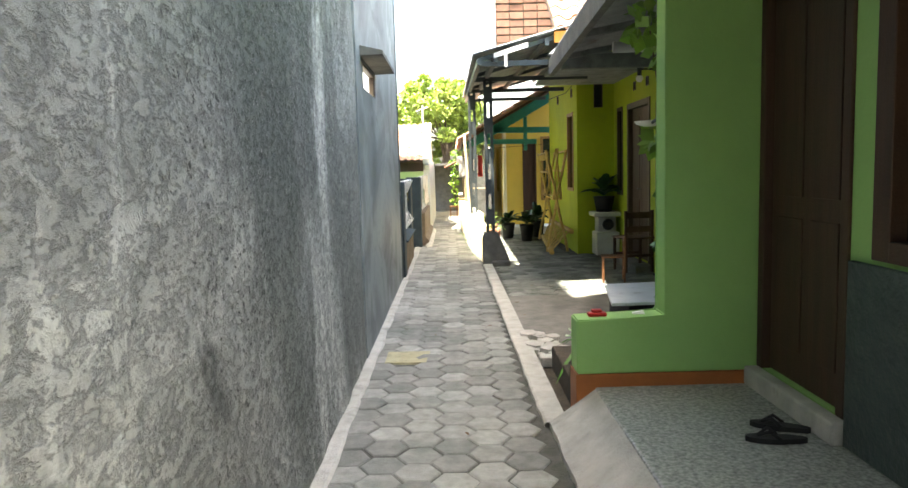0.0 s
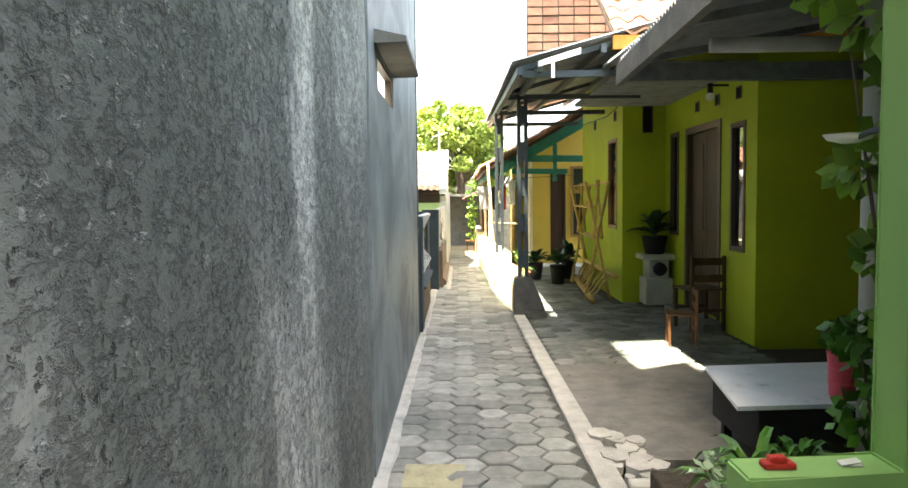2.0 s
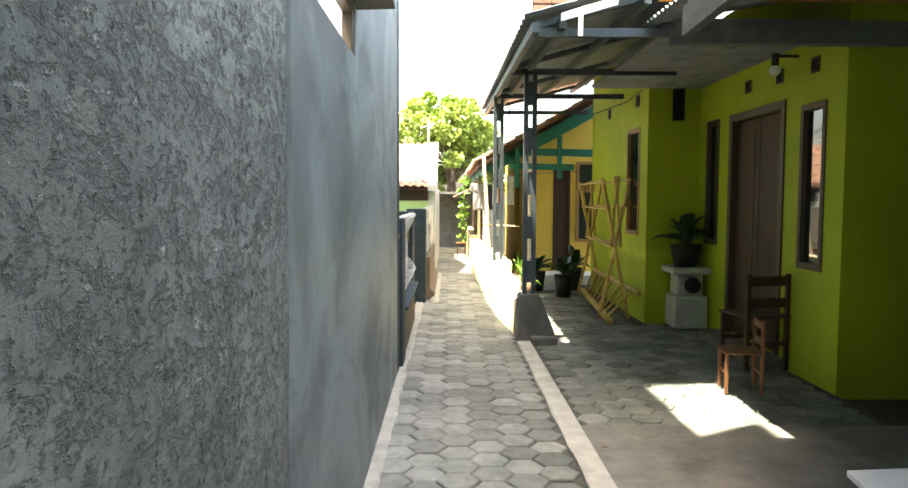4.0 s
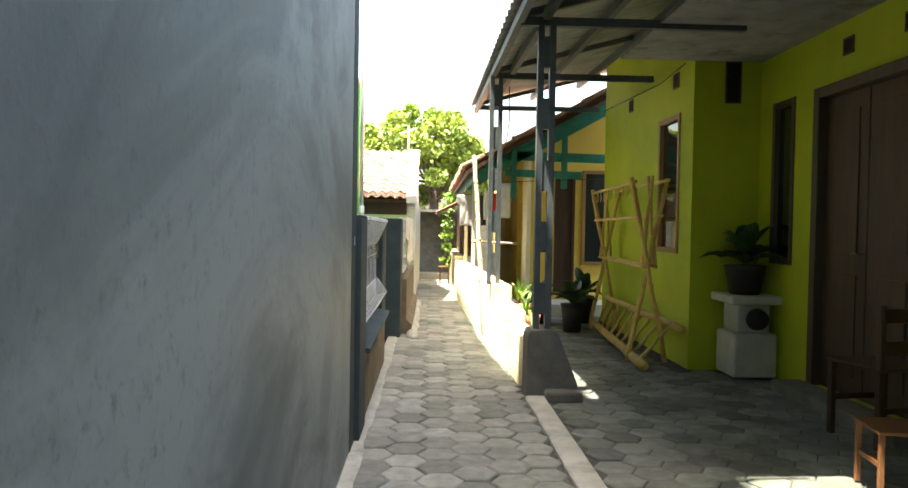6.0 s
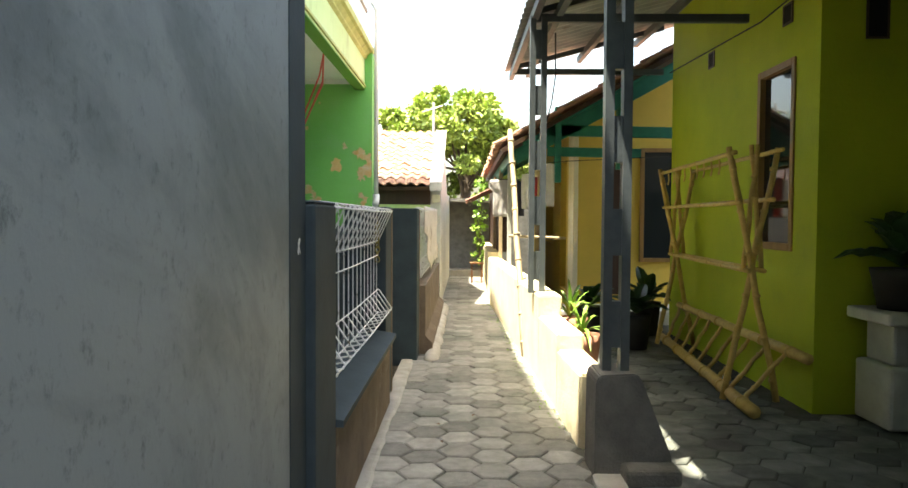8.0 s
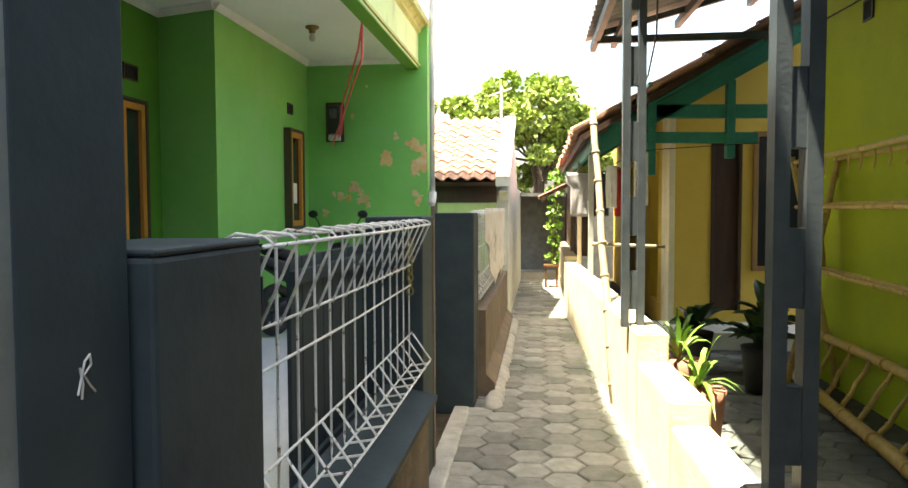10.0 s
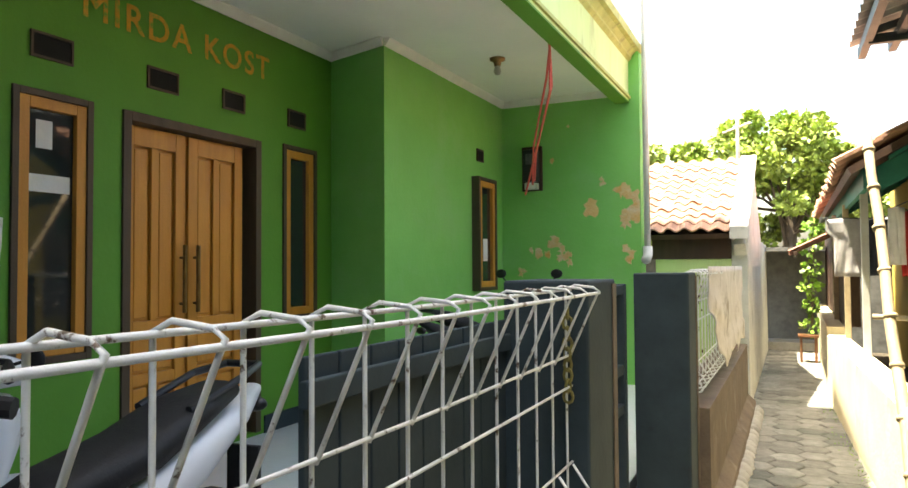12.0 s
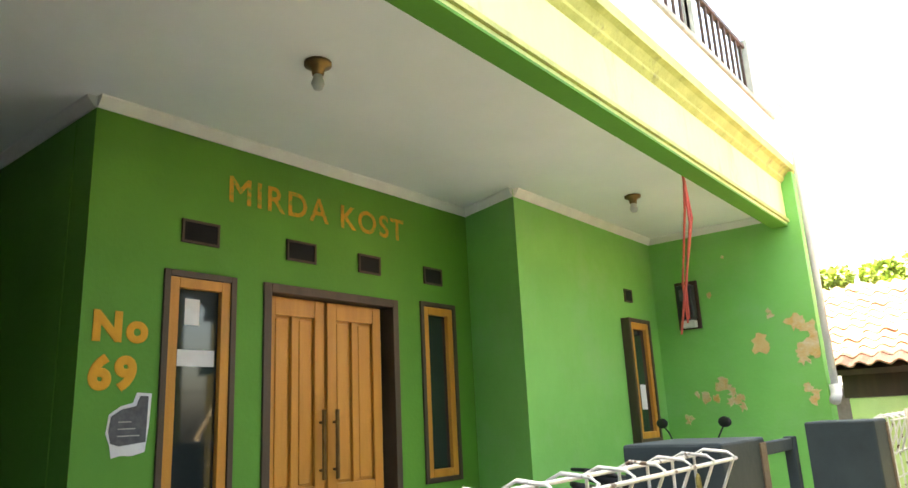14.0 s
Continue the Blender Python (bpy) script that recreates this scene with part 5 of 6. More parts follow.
def bamboo(name, a, b, r, parent=None, material="bamboo", nodes=6):
    """A cane with swollen joints."""
    a, b = Vector(a), Vector(b)
    bm = bmesh.new()
    pts = [a.lerp(b, i / 8) + Vector((0.006 * math.sin(i * 1.7 + a.x * 9), 0.006 * math.cos(i * 2.3 + a.y * 7), 0)) * (1 if 0 < i < 8 else 0) for i in range(9)]
    tube(bm, pts, r, 8, r * 0.85)
    for i in range(nodes):
        p = a.lerp(b, (i + 0.5) / nodes)
        d = (b - a).normalized() * r * 0.35
        tube(bm, [p - d, p + d], r * 1.12, 8)
    return part(name, bm, material, parent, smooth=True)


bp = empty("bamboo_pole", (0, 0, 0), "weathered bamboo pole leaning against the eave", "pole")
bamboo("cane", (0.49, 13.14, 0.0), (0.42, 14.3, 2.08), 0.030, bp, "bamboo_old", 9)
bamboo("cross_cane", (0.40, 14.0, 1.02), (0.95, 14.0, 1.0), 0.015, bp, "bamboo_old", 4)

# bamboo drying rack by the lime wall
rack = empty("drying_rack", (0, 0, 0), "folding bamboo clothes drying rack with crossed legs", "drying rack")
for y, sh in ((11.72, 0.0), (13.80, 0.12)):
    for xa, xb in ((1.74 + sh, 1.96 + sh), (1.96 + sh, 1.74 + sh)):
        bamboo("leg", (xa - (0.05 if xa < xb else -0.06), y + (0.05 if xa < xb else 0), 0), (xb - (0.06 if xa > xb else -0.06), y + (0.05 if xa < xb else 0), 1.66), 0.023, rack)
for y, sh in ((11.75, 0.0), (13.83, 0.12)):
    bamboo("strut", (1.80 + sh, y, 0.86), (1.88 + sh, y, 1.68), 0.018, rack)
    bamboo("strut", (1.93 + sh, y + 0.03, 0.86), (1.85 + sh, y + 0.03, 1.68), 0.018, rack)
    bamboo("strut", (1.72 + sh, y, 1.58), (1.85 + sh, y, 0.90), 0.014, rack)
for x, z in ((1.70, 1.62), (2.0, 1.64), (1.74, 1.30), (1.95, 1.32), (1.80, 0.86), (1.90, 0.86)):
    bamboo("bar", (x, 11.66, z), (x + 0.12, 13.88, z), 0.016, rack)
for i in range(9):
    y = 12.0 + i * 0.19
    bm = bmesh.new()
    tube(bm, [(1.70 + (y - 11.66) * 0.054, y, 1.60), (1.705 + (y - 11.66) * 0.054, y, 1.54), (1.70 + (y - 11.66) * 0.054, y + 0.01, 1.50)], 0.006, 6)
    part("peg", bm, "bamboo", rack)
lad = empty("bamboo_ladder", (0, 0, 0), "bamboo ladder lying on its side against the wall", "ladder")
bamboo("rail", (1.70, 11.28, 0.045), (1.90, 14.0, 0.045), 0.042, lad)
bamboo("rail", (2.02, 11.30, 0.36), (2.06, 14.0, 0.36), 0.036, lad)
for i in range(9):
    y = 11.55 + i * 0.29
    bamboo("rung", (1.72 + 0.075 * (y - 11.3), y, 0.05), (2.02 + 0.012 * (y - 11.3), y + 0.03, 0.36), 0.016, lad, nodes=2)

# plant stand
stand = empty("plant_stand", (0, 0, 0), "white moulded cement planter stand in the porch corner", "planter")
boxpart("base", (2.36, 2.72, 11.05, 11.42, 0.0, 0.36), "white_old", stand, "grubby white block", 0.02)
boxpart("neck", (2.40, 2.68, 11.10, 11.38, 0.36, 0.60), "white_old", stand, bevel=0.02)
boxpart("top", (2.32, 2.735, 11.01, 11.46, 0.60, 0.67), "white_old", stand, bevel=0.015)
bm = bmesh.new()
lathe(bm, [(0.09, 0), (0.08, 0.05), (0.05, 0.07)], (0, 0, 0), 16)
for v in bm.verts:
    v.co = Vector((2.54 + v.co.x, 11.045 - v.co.z, 0.48 + v.co.y))
part("medallion", bm, "rubber", stand)
pot = empty("potted_plant", (0, 0, 0), "dark leafy pot plant on the planter stand", "plant")
bm = bmesh.new()
lathe(bm, [(0.12, 0.0), (0.16, 0.20), (0.17, 0.24), (0.15, 0.24)], (2.52, 11.24, 0.67), 18)
part("pot", bm, "rubber", pot, "black plastic pot", True)
bm = bmesh.new()
rng = random.Random(21)
rosette(bm, (2.52, 11.24, 0.92), 12, 0.42, 0.14, 0.75, 0.5, rng)
rosette(bm, (2.52, 11.24, 0.96), 10, 0.46, 0.15, 1.1, 0.35, rng)
part("leaves", bm, "leaf_dark", pot)


def wooden_chair(m, label, wood="chair_wood"):
    """School-type chair with a slatted back."""
    c = empty("wooden_chair", (0, 0, 0), label, "chair", "porch chairs")
    for x, y, h in ((0, 0, 0.43), (0.36, 0, 0.43), (0, 0.36, 0.80), (0.36, 0.36, 0.80)):
        boxpart("leg", (x, x + 0.035, y, y + 0.035, 0, h), wood, c)
    boxpart("seat", (-0.01, 0.405, -0.015, 0.40, 0.43, 0.452), wood, c, bevel=0.006)
    for z in (0.52, 0.70):
        boxpart("back_slat", (0.035, 0.36, 0.365, 0.385, z, z + 0.08), wood, c)
    for y in (0.01, 0.37):
        boxpart("stretcher", (0.035, 0.36, y, y + 0.02, 0.2, 0.235), wood, c)
    c.matrix_world = m
    return c


wooden_chair(pose(1.95, 8.72, 0.0, 0, 0, -100) @ Matrix.Scale(0.68, 4), "low worn wooden chair at the edge of a sun patch")
wooden_chair(pose(2.66, 9.60, 0.0, 0, 0, 190), "dark wooden chair beside the door", "brown_wood")

# low table with white board
tb = empty("low_table", (0, 0, 0), "low table with a worn white board top", "table")
bm = bmesh.new()
extrude_poly(bm, [(1.40, 5.98, 0.375), (1.27, 5.13, 0.375), (2.16, 5.18, 0.375), (2.30, 6.06, 0.375)], (0, 0, 0.022))
part("tabletop", bm, "board", tb, "scuffed white board")
# Black box reaches down to paint the shade under the tabletop.
boxpart("apron", (1.42, 2.12, 5.24, 5.90, 0.12, 0.373), "rubber", tb, "black frame, deepened for the shade under the board")
for x, y in ((1.44, 5.26), (2.05, 5.26), (1.46, 5.82), (2.05, 5.82)):
    boxpart("leg", (x, x + 0.05, y, y + 0.05, -0.02, 0.222), "rubber", tb)
bt = empty("flower_can", (0, 0, 0), "red plastic can used as a flower pot on the low table", "plant pot")
bm = bmesh.new()
lathe(bm, [(0.06, 0), (0.066, 0.02), (0.074, 0.20), (0.080, 0.235), (0.072, 0.24), (0.066, 0.215), (0.0, 0.21)], (1.85, 5.26, 0.397), 18)
part("can", bm, "can_red", bt, smooth=True)
bm = bmesh.new()
for z in (0.075, 0.15):
    lathe(bm, [(0.069, z), (0.0755, z + 0.006), (0.071, z + 0.012)], (1.85, 5.26, 0.397), 18)
part("ribs", bm, "can_red", bt, smooth=True)
bm = bmesh.new()
leaf_cloud(bm, [((1.85, 5.26, 0.68), 0.07), ((1.80, 5.24, 0.73), 0.06), ((1.90, 5.27, 0.75), 0.06)], 60, 0.05, random.Random(77), 1.0)
part("leaves", bm, "leaf", bt)

# soil bed behind the low wall with plants
put("planting_bed", (0.82, 1.84, 3.98, 5.04, -0.05, 0.12), "soil", "dark damp soil bed beside the kerb", "soil", bevel=0.01)
put("bed_edge", (0.74, 1.20, 5.05, 5.16, -0.04, 0.035), "cement", "thin cement edge across the planting bed", "trim", bevel=0.01)
bm = bmesh.new()
rng = random.Random(33)
for i in range(22):
    x, y, r = rng.uniform(0.72, 0.95), rng.uniform(5.12, 5.95), rng.uniform(0.03, 0.085)
    z = rng.uniform(-0.03, -0.012)
    ring = [(x + r * rng.uniform(0.65, 1.1) * math.cos(k * math.tau / 7), y + r * 1.3 * rng.uniform(0.65, 1.1) * math.sin(k * math.tau / 7), z) for k in range(7)]
    extrude_poly(bm, ring, (rng.uniform(-0.006, 0.006), rng.uniform(-0.006, 0.006), rng.uniform(0.03, 0.055)))
tagged(part("rubble", bm, "cement"), "broken flat cement pieces beside the kerb", "rubble", kind="stuff")


def bush(name, c, label, material, clumps, n, size, stems, seed):
    rng = random.Random(seed)
    b = empty(name, (0, 0, 0), label, "plant")
    cs = []
    bm = bmesh.new()
    for dx, dy, dz, r in clumps:
        p = (c[0] + dx, c[1] + dy, c[2] + dz)
        cs.append((p, r))
        if stems:
            tube(bm, [(c[0] + dx * 0.2, c[1] + dy * 0.2, c[2]), ((c[0] + p[0]) / 2 + 0.02, (c[1] + p[1]) / 2, c[2] + dz * 0.55), p], 0.008, 6, 0.004)
    if stems:
        part("stem", bm, "bark", b)
    else:
        bm.free()
    bm = bmesh.new()
    leaf_cloud(bm, cs, n, size, rng, 1.0)
    part("leaves", bm, material, b)
    return b


spider = empty("spider_plant", (0, 0, 0), "striped strap-leaved plant in the bed behind the low wall", "plant")
bm = bmesh.new()
rng = random.Random(5)
rosette(bm, (1.22, 4.80, 0.13), 20, 0.56, 0.05, 1.0, 0.75, rng)
rosette(bm, (1.04, 4.70, 0.13), 14, 0.44, 0.04, 0.9, 0.8, rng)
rosette(bm, (1.42, 4.84, 0.13), 16, 0.54, 0.05, 1.1, 0.7, rng)
part("leaves", bm, "leaf", spider)
bush("flowering_shrub", (1.60, 4.55, 0.11), "leafy green shrub beside the pier", "leaf", [(0.0, 0, 0.42, 0.16), (0.12, 0.1, 0.62, 0.15), (-0.05, 0.05, 0.75, 0.10), (0.1, -0.1, 0.28, 0.16)], 80, 0.07, True, 8)
bush("climbing_shrub", (1.52, 4.25, 0.11), "tall leafy shrub with broad leaves against the pier", "leaf_bright",
     [(-0.12, 0.05, 1.45, 0.12), (-0.20, 0.10, 2.10, 0.13), (-0.08, 0.0, 1.95, 0.14), (0.0, 0.1, 2.45, 0.16), (-0.02, 0.05, 1.1, 0.10), (-0.15, 0.0, 2.65, 0.12), (0.12, 0.1, 1.75, 0.16), (0.16, 0.05, 1.3, 0.14), (0.1, 0.1, 0.85, 0.13)], 44, 0.095, True, 12)
bush("small_flowers", (0.98, 4.5, 0.11), "small white-tipped bedding plant", "leaf_pale", [(0, 0, 0.16, 0.06), (0.03, -0.08, 0.2, 0.05), (-0.06, 0.05, 0.22, 0.05)], 24, 0.05, True, 14)
dish = empty("hanging_dish", (0, 0, 0), "white plastic dish fixed to the pier among leaves", "dish")
bm = bmesh.new()
lathe(bm, [(0.03, 0), (0.07, 0.012), (0.085, 0.03), (0.078, 0.03), (0.03, 0.01)], (1.28, 4.2, 1.60), 18)
part("bowl", bm, "white_paint", dish, smooth=True)
bm = bmesh.new()
tube(bm, [(1.28, 4.2, 1.61), (1.28, 4.05, 1.63), (1.28, 3.985, 1.63)], 0.01, 6)
part("bracket", bm, "steel_grey", dish)
pp = empty("downpipe", (0, 0, 0), "old white pipe standing in the side yard", "pipe")
bm = bmesh.new()
tube(bm, [(1.86, 5.05, 0.0), (1.86, 5.05, 2.50)], 0.055, 12)
part("pipe", bm, "white_old", pp, smooth=True)

# pot plants behind the garden wall
for (x, y, lab, mt, L, W, up, bd, n, z0) in ((0.80, 12.62, "bright strap-leaved pot plant beside the garden wall", "leaf_bright", 0.42, 0.03, 1.05, 0.6, 12, 0.42),
                                             (0.82, 12.18, "bright strap-leaved pot plant beside the garden wall", "leaf_bright", 0.38, 0.03, 0.8, 0.7, 10, 0.36),
                                             (1.55, 13.6, "dark broad-leaved pot plant by the yellow house", "leaf_dark", 0.36, 0.13, 0.7, 0.5, 12, 0.32),
                                             (1.85, 14.4, "dark broad-leaved pot plant by the yellow house", "leaf_dark", 0.40, 0.14, 0.8, 0.5, 12, 0.34),
                                             (1.25, 14.3, "dark broad-leaved pot plant by the yellow house", "leaf_dark", 0.34, 0.12, 0.7, 0.5, 12, 0.30)):
    p = empty("potted_plant", (0, 0, 0), lab, "plant", "porch pot plants")
    bm = bmesh.new()
    lathe(bm, [(0.10, 0.0), (0.13, z0 * 0.8), (0.14, z0), (0.12, z0)], (x, y, 0.0), 16)
    part("pot", bm, "terracotta" if mt == "leaf_bright" else "rubber", p, smooth=True)
    bm = bmesh.new()
    rg = random.Random(int(x * 100))
    rosette(bm, (x, y, z0), n, L, W, up, bd, rg)
    rosette(bm, (x, y, z0 + 0.02), n // 2, L * 1.15, W, up + 0.3, bd * 0.7, rg)
    part("leaves", bm, mt, p)

# ---------------- yellow house ----------------
wall_with_holes("wall_yellow_front", "y", 15.9, 0.2, (1.36, 3.6), -0.05, 2.45, [(1.72, 2.02, 0.25, 2.0)], "yellow", "warm yellow plastered house wall")
wall_with_holes("wall_yellow_side", "x", 1.36, 0.2, (16.1, 22), -0.05, 2.5, [(16.9, 17.5, 0.2, 2.0), (18.4, 19.4, 0.8, 1.9)], "yellow", "warm yellow plastered wall along the alley")
put("wall_yellow_corner", (1.30, 1.359, 15.86, 16.3, -0.05, 2.3), "cream", "pale yellow pilaster at the house corner", "wall", bevel=0.006)
# Black wall in place of the unlit interior.
put("wall_yellow_inner", (2.6, 2.8, 16.2, 22, -0.05, 2.6), "unlit_black", "black wall standing in for the darkness of the unlit room", "wall", bevel=0)
put("porch_step", (1.05, 3.4, 15.2, 15.898, -0.05, 0.14), "wall_paper", "pale tiled step before the yellow house", "step", bevel=0.01)
boxd = empty("door_4", (0, 0, 0), "brown wooden door of the yellow house", "door", kind="structure")
boxpart("door_leaf", (1.74, 2.00, 15.93, 15.97, 0.25, 1.98), "brown_wood", boxd)
bm = bmesh.new()
for l in ((1.72, 1.75, 0.25, 2.0), (1.99, 2.02, 0.25, 2.0), (1.75, 1.99, 1.97, 2.0)):
    box(bm, l[0], l[1], 15.885, 15.98, l[2], l[3], bevel=0.003)
part("door_frame", bm, "brown_wood", boxd)
w = empty("window_9", (0, 0, 0), "brown-framed window with dark glass in a yellow wall", "window", kind="structure")
bm = bmesh.new()
for l in ((2.12, 2.17, 0.66, 2.06), (3.0, 3.05, 0.66, 2.06), (2.56, 2.61, 0.71, 2.01), (2.17, 3.0, 2.01, 2.06), (2.17, 3.0, 0.66, 0.71)):
    box(bm, l[0], l[1], 15.86, 15.905, l[2], l[3], bevel=0.004)
part("window_frame", bm, "frame_olive", w)
boxpart("pane", (2.14, 3.03, 15.885, 15.896, 0.68, 2.04), "dark_glass", w, bevel=0)
bm = bmesh.new()
extrude_poly(bm, [(1.37, 15.92, 2.45), (3.55, 15.92, 2.45), (3.55, 15.92, 3.62)], (0, 0.18, 0))
tagged(part("wall_yellow_gable", bm, "yellow"), "yellow plastered gable under the tiled slope", "wall", kind="structure")
tr = empty("eave_truss", (0, 0, 0), "teal painted timber eave truss of the yellow house", "truss")
for p, q, th in (((0.80, 2.13), (2.6, 2.10), 0.12), ((0.90, 1.90), (1.95, 1.88), 0.10), ((0.55, 1.80), (2.5, 2.88), 0.17), ((0.62, 2.02), (2.0, 2.78), 0.06)):
    bm = bmesh.new()
    extrude_poly(bm, [(p[0], 15.15, p[1]), (q[0], 15.15, q[1]), (q[0], 15.15, q[1] + th), (p[0], 15.15, p[1] + th)], (0, 0.07, 0))
    part("timber", bm, "teal", tr)
for x in (1.68, 0.98):
    boxpart("post", (x, x + 0.07, 15.13, 15.24, 1.60 if x < 1 else 1.75, 2.45), "teal", tr)
boxpart("fascia", (0.46, 0.50, 15.1, 21.5, 1.82, 1.97), "teal", tr, "teal painted eave board", 0.004)
for i in range(13):
    y = 15.3 + i * 0.5
    bm = bmesh.new()
    extrude_poly(bm, [(0.5, y, 1.90), (2.4, y, 2.96), (2.4, y, 3.02), (0.5, y, 1.96)], (0, 0.05, 0))
    part("rafter", bm, "teal", tr)
tiled_roof("roof_yellow", (0.36, 21.5, 1.96), (0, -6.5, 0), (3.2, 0, 1.796), "clay tile roof of the yellow house with broken verge", random.Random(11), 0.03)
for x, y in ((0.47, 15.5), (0.44, 17.0), (0.42, 18.5)):
    q = empty("eave_post", (0, 0, 0), "thin pale timber post under the eave", "post", "eave posts")
    boxpart("shaft", (x, x + 0.05, y, y + 0.05, 0.6, 1.86), "bamboo_old" if y > 16 else "white_old", q)
aw = empty("awning", (0, 0, 0), "small rusty tin awning over the alley", "awning")
bm = bmesh.new()
corrugated(bm, (-0.02, 17.2, 1.44), (0, 2.6, 0), (0.62, 0, 0.30), 18, 0.012)
part("sheet", bm, "tin_red", aw)
boxpart("bearer", (0.02, 0.06, 17.2, 19.8, 1.40, 1.44), "brown_wood", aw)
put("wall_hut", (0.47, 0.60, 17.45, 22, 0.70, 1.70), "brown_wood", "dark boarded hut wall under the eave", "wall", bevel=0)


def cloth(name, c, w, h, material, label, seed, shirt=False, axis="y"):
    """Washing hung from a line, with soft folds."""
    o = empty(name, (0, 0, 0), label, "clothes", "washing on the line")
    bm = bmesh.new()
    nu, nv = 14, 12
    g = []
    for i in range(nu + 1):
        r = []
        for j in range(nv + 1):
            u, v = i / nu - 0.5, j / nv
            ww = w * (1.0 if not shirt else (1.0 if v < 0.33 else 0.68))
            d = 0.025 * noise.noise(Vector((u * 7, v * 2, seed))) * (0.3 + v)
            zz = c[2] - h * v - 0.02 * abs(u) * (1 if v < 0.1 else 0)
            r.append(bm.verts.new((c[0] + u * ww, c[1] + d, zz) if axis == "x" else (c[0] + d, c[1] + u * ww, zz)))
        g.append(r)
    for i in range(nu):
        for j in range(nv):
            bm.faces.new((g[i][j], g[i + 1][j], g[i + 1][j + 1], g[i][j + 1]))
    p = part("fabric", bm, material, o, smooth=True)
    so = p.modifiers.new("thick", "SOLIDIFY")
    so.thickness = 0.006
    return o


cloth("shirt", (0.43, 16.0, 1.68), 0.34, 0.47, "cloth_grey", "grey t-shirt hanging on a line under the eave", 1, True, "x")
cloth("trousers", (0.62, 15.9, 1.66), 0.16, 0.44, "cloth_dark", "dark trousers hanging on a line under the eave", 2, False, "x")
cloth("towel", (0.76, 15.4, 1.68), 0.10, 0.46, "red", "red towel hanging on a line under the eave", 3, False, "x")
cloth("sheet", (0.66, 15.2, 1.70), 0.10, 0.40, "cloth_white", "cream cloth hanging on a line under the eave", 4, False, "x")
cloth("sheet", (0.86, 14.7, 1.78), 0.12, 0.46, "cloth_white", "white cloth hanging on a line under the eave", 6, False, "x")
ln = empty("washing_line", (0, 0, 0), "thin dark washing line under the eave", "line")
bm = bmesh.new()
tube(bm, [(0.22, 16.0, 1.685), (0.62, 15.9, 1.665), (0.76, 15.4, 1.68), (0.66, 15.2, 1.70), (0.86, 14.7, 1.785), (1.05, 14.65, 1.80), (2.12, 14.6, 1.85)], 0.004, 5)
part("cord", bm, "rubber", ln)

cab = empty("cable", (0, 0, 0), "thin dark cable hanging between canopy and eave", "cable")
bm = bmesh.new()
tube(bm, [(0.66, 12.6, 2.62), (0.70, 12.9, 2.35), (0.74, 13.5, 2.22), (0.80, 14.4, 2.20), (0.86, 15.14, 2.24)], 0.006, 6)
part("wire", bm, "rubber", cab)
cab = empty("cable", (0, 0, 0), "thin cable strung along the lime house wall", "cable")
bm = bmesh.new()
tube(bm, [(2.10, 11.6, 2.66), (2.105, 12.3, 2.62), (2.105, 13.2, 2.66), (2.105, 14.6, 2.72)], 0.006, 6)
part("wire", bm, "rubber", cab)

# ---------------- far end ----------------
# Dark colour stands in for the tree shade over the end wall.
put("wall_far", (-4, 6, 22.3, 22.5, -0.05, 1.55), "void_wood", "end wall of the alley with shade darkened into its colour", "wall", bevel=0)
put("far_step", (-0.6, 0.5, 21.7, 22.3, -0.05, 0.12), "cement", "pale cement step at the end of the alley", "step", bevel=0.01)
# Added roof whose only use is the shadow on the end wall.
put("far_shade_roof", (-3, 0.46, 21.2, 24.2, 1.52, 1.58), "cement_dark", "low dark roof added to shade the end wall", "roof", bevel=0)
stool = empty("plant_stool", (0, 0, 0), "small wooden stool carrying a pot plant", "stool")
for x, y in ((0.08, 20.2), (0.26, 20.2), (0.08, 20.4), (0.26, 20.4)):
    boxpart("leg", (x, x + 0.03, y, y + 0.03, 0, 0.34), "chair_wood", stool)
boxpart("seat", (0.06, 0.31, 20.18, 20.45, 0.34, 0.37), "chair_wood", stool)
bush("climbing_plant", (0.22, 20.3, 0.37), "leafy climber trained up beside the eave", "leaf_bright", [(0, 0, 0.10, 0.14), (0.02, 0, 0.4, 0.10), (0.0, 0.0, 0.65, 0.12), (0.03, 0, 0.9, 0.12), (0.0, 0, 1.2, 0.13), (0.05, 0, 1.45, 0.12)], 60, 0.07, True, 41)


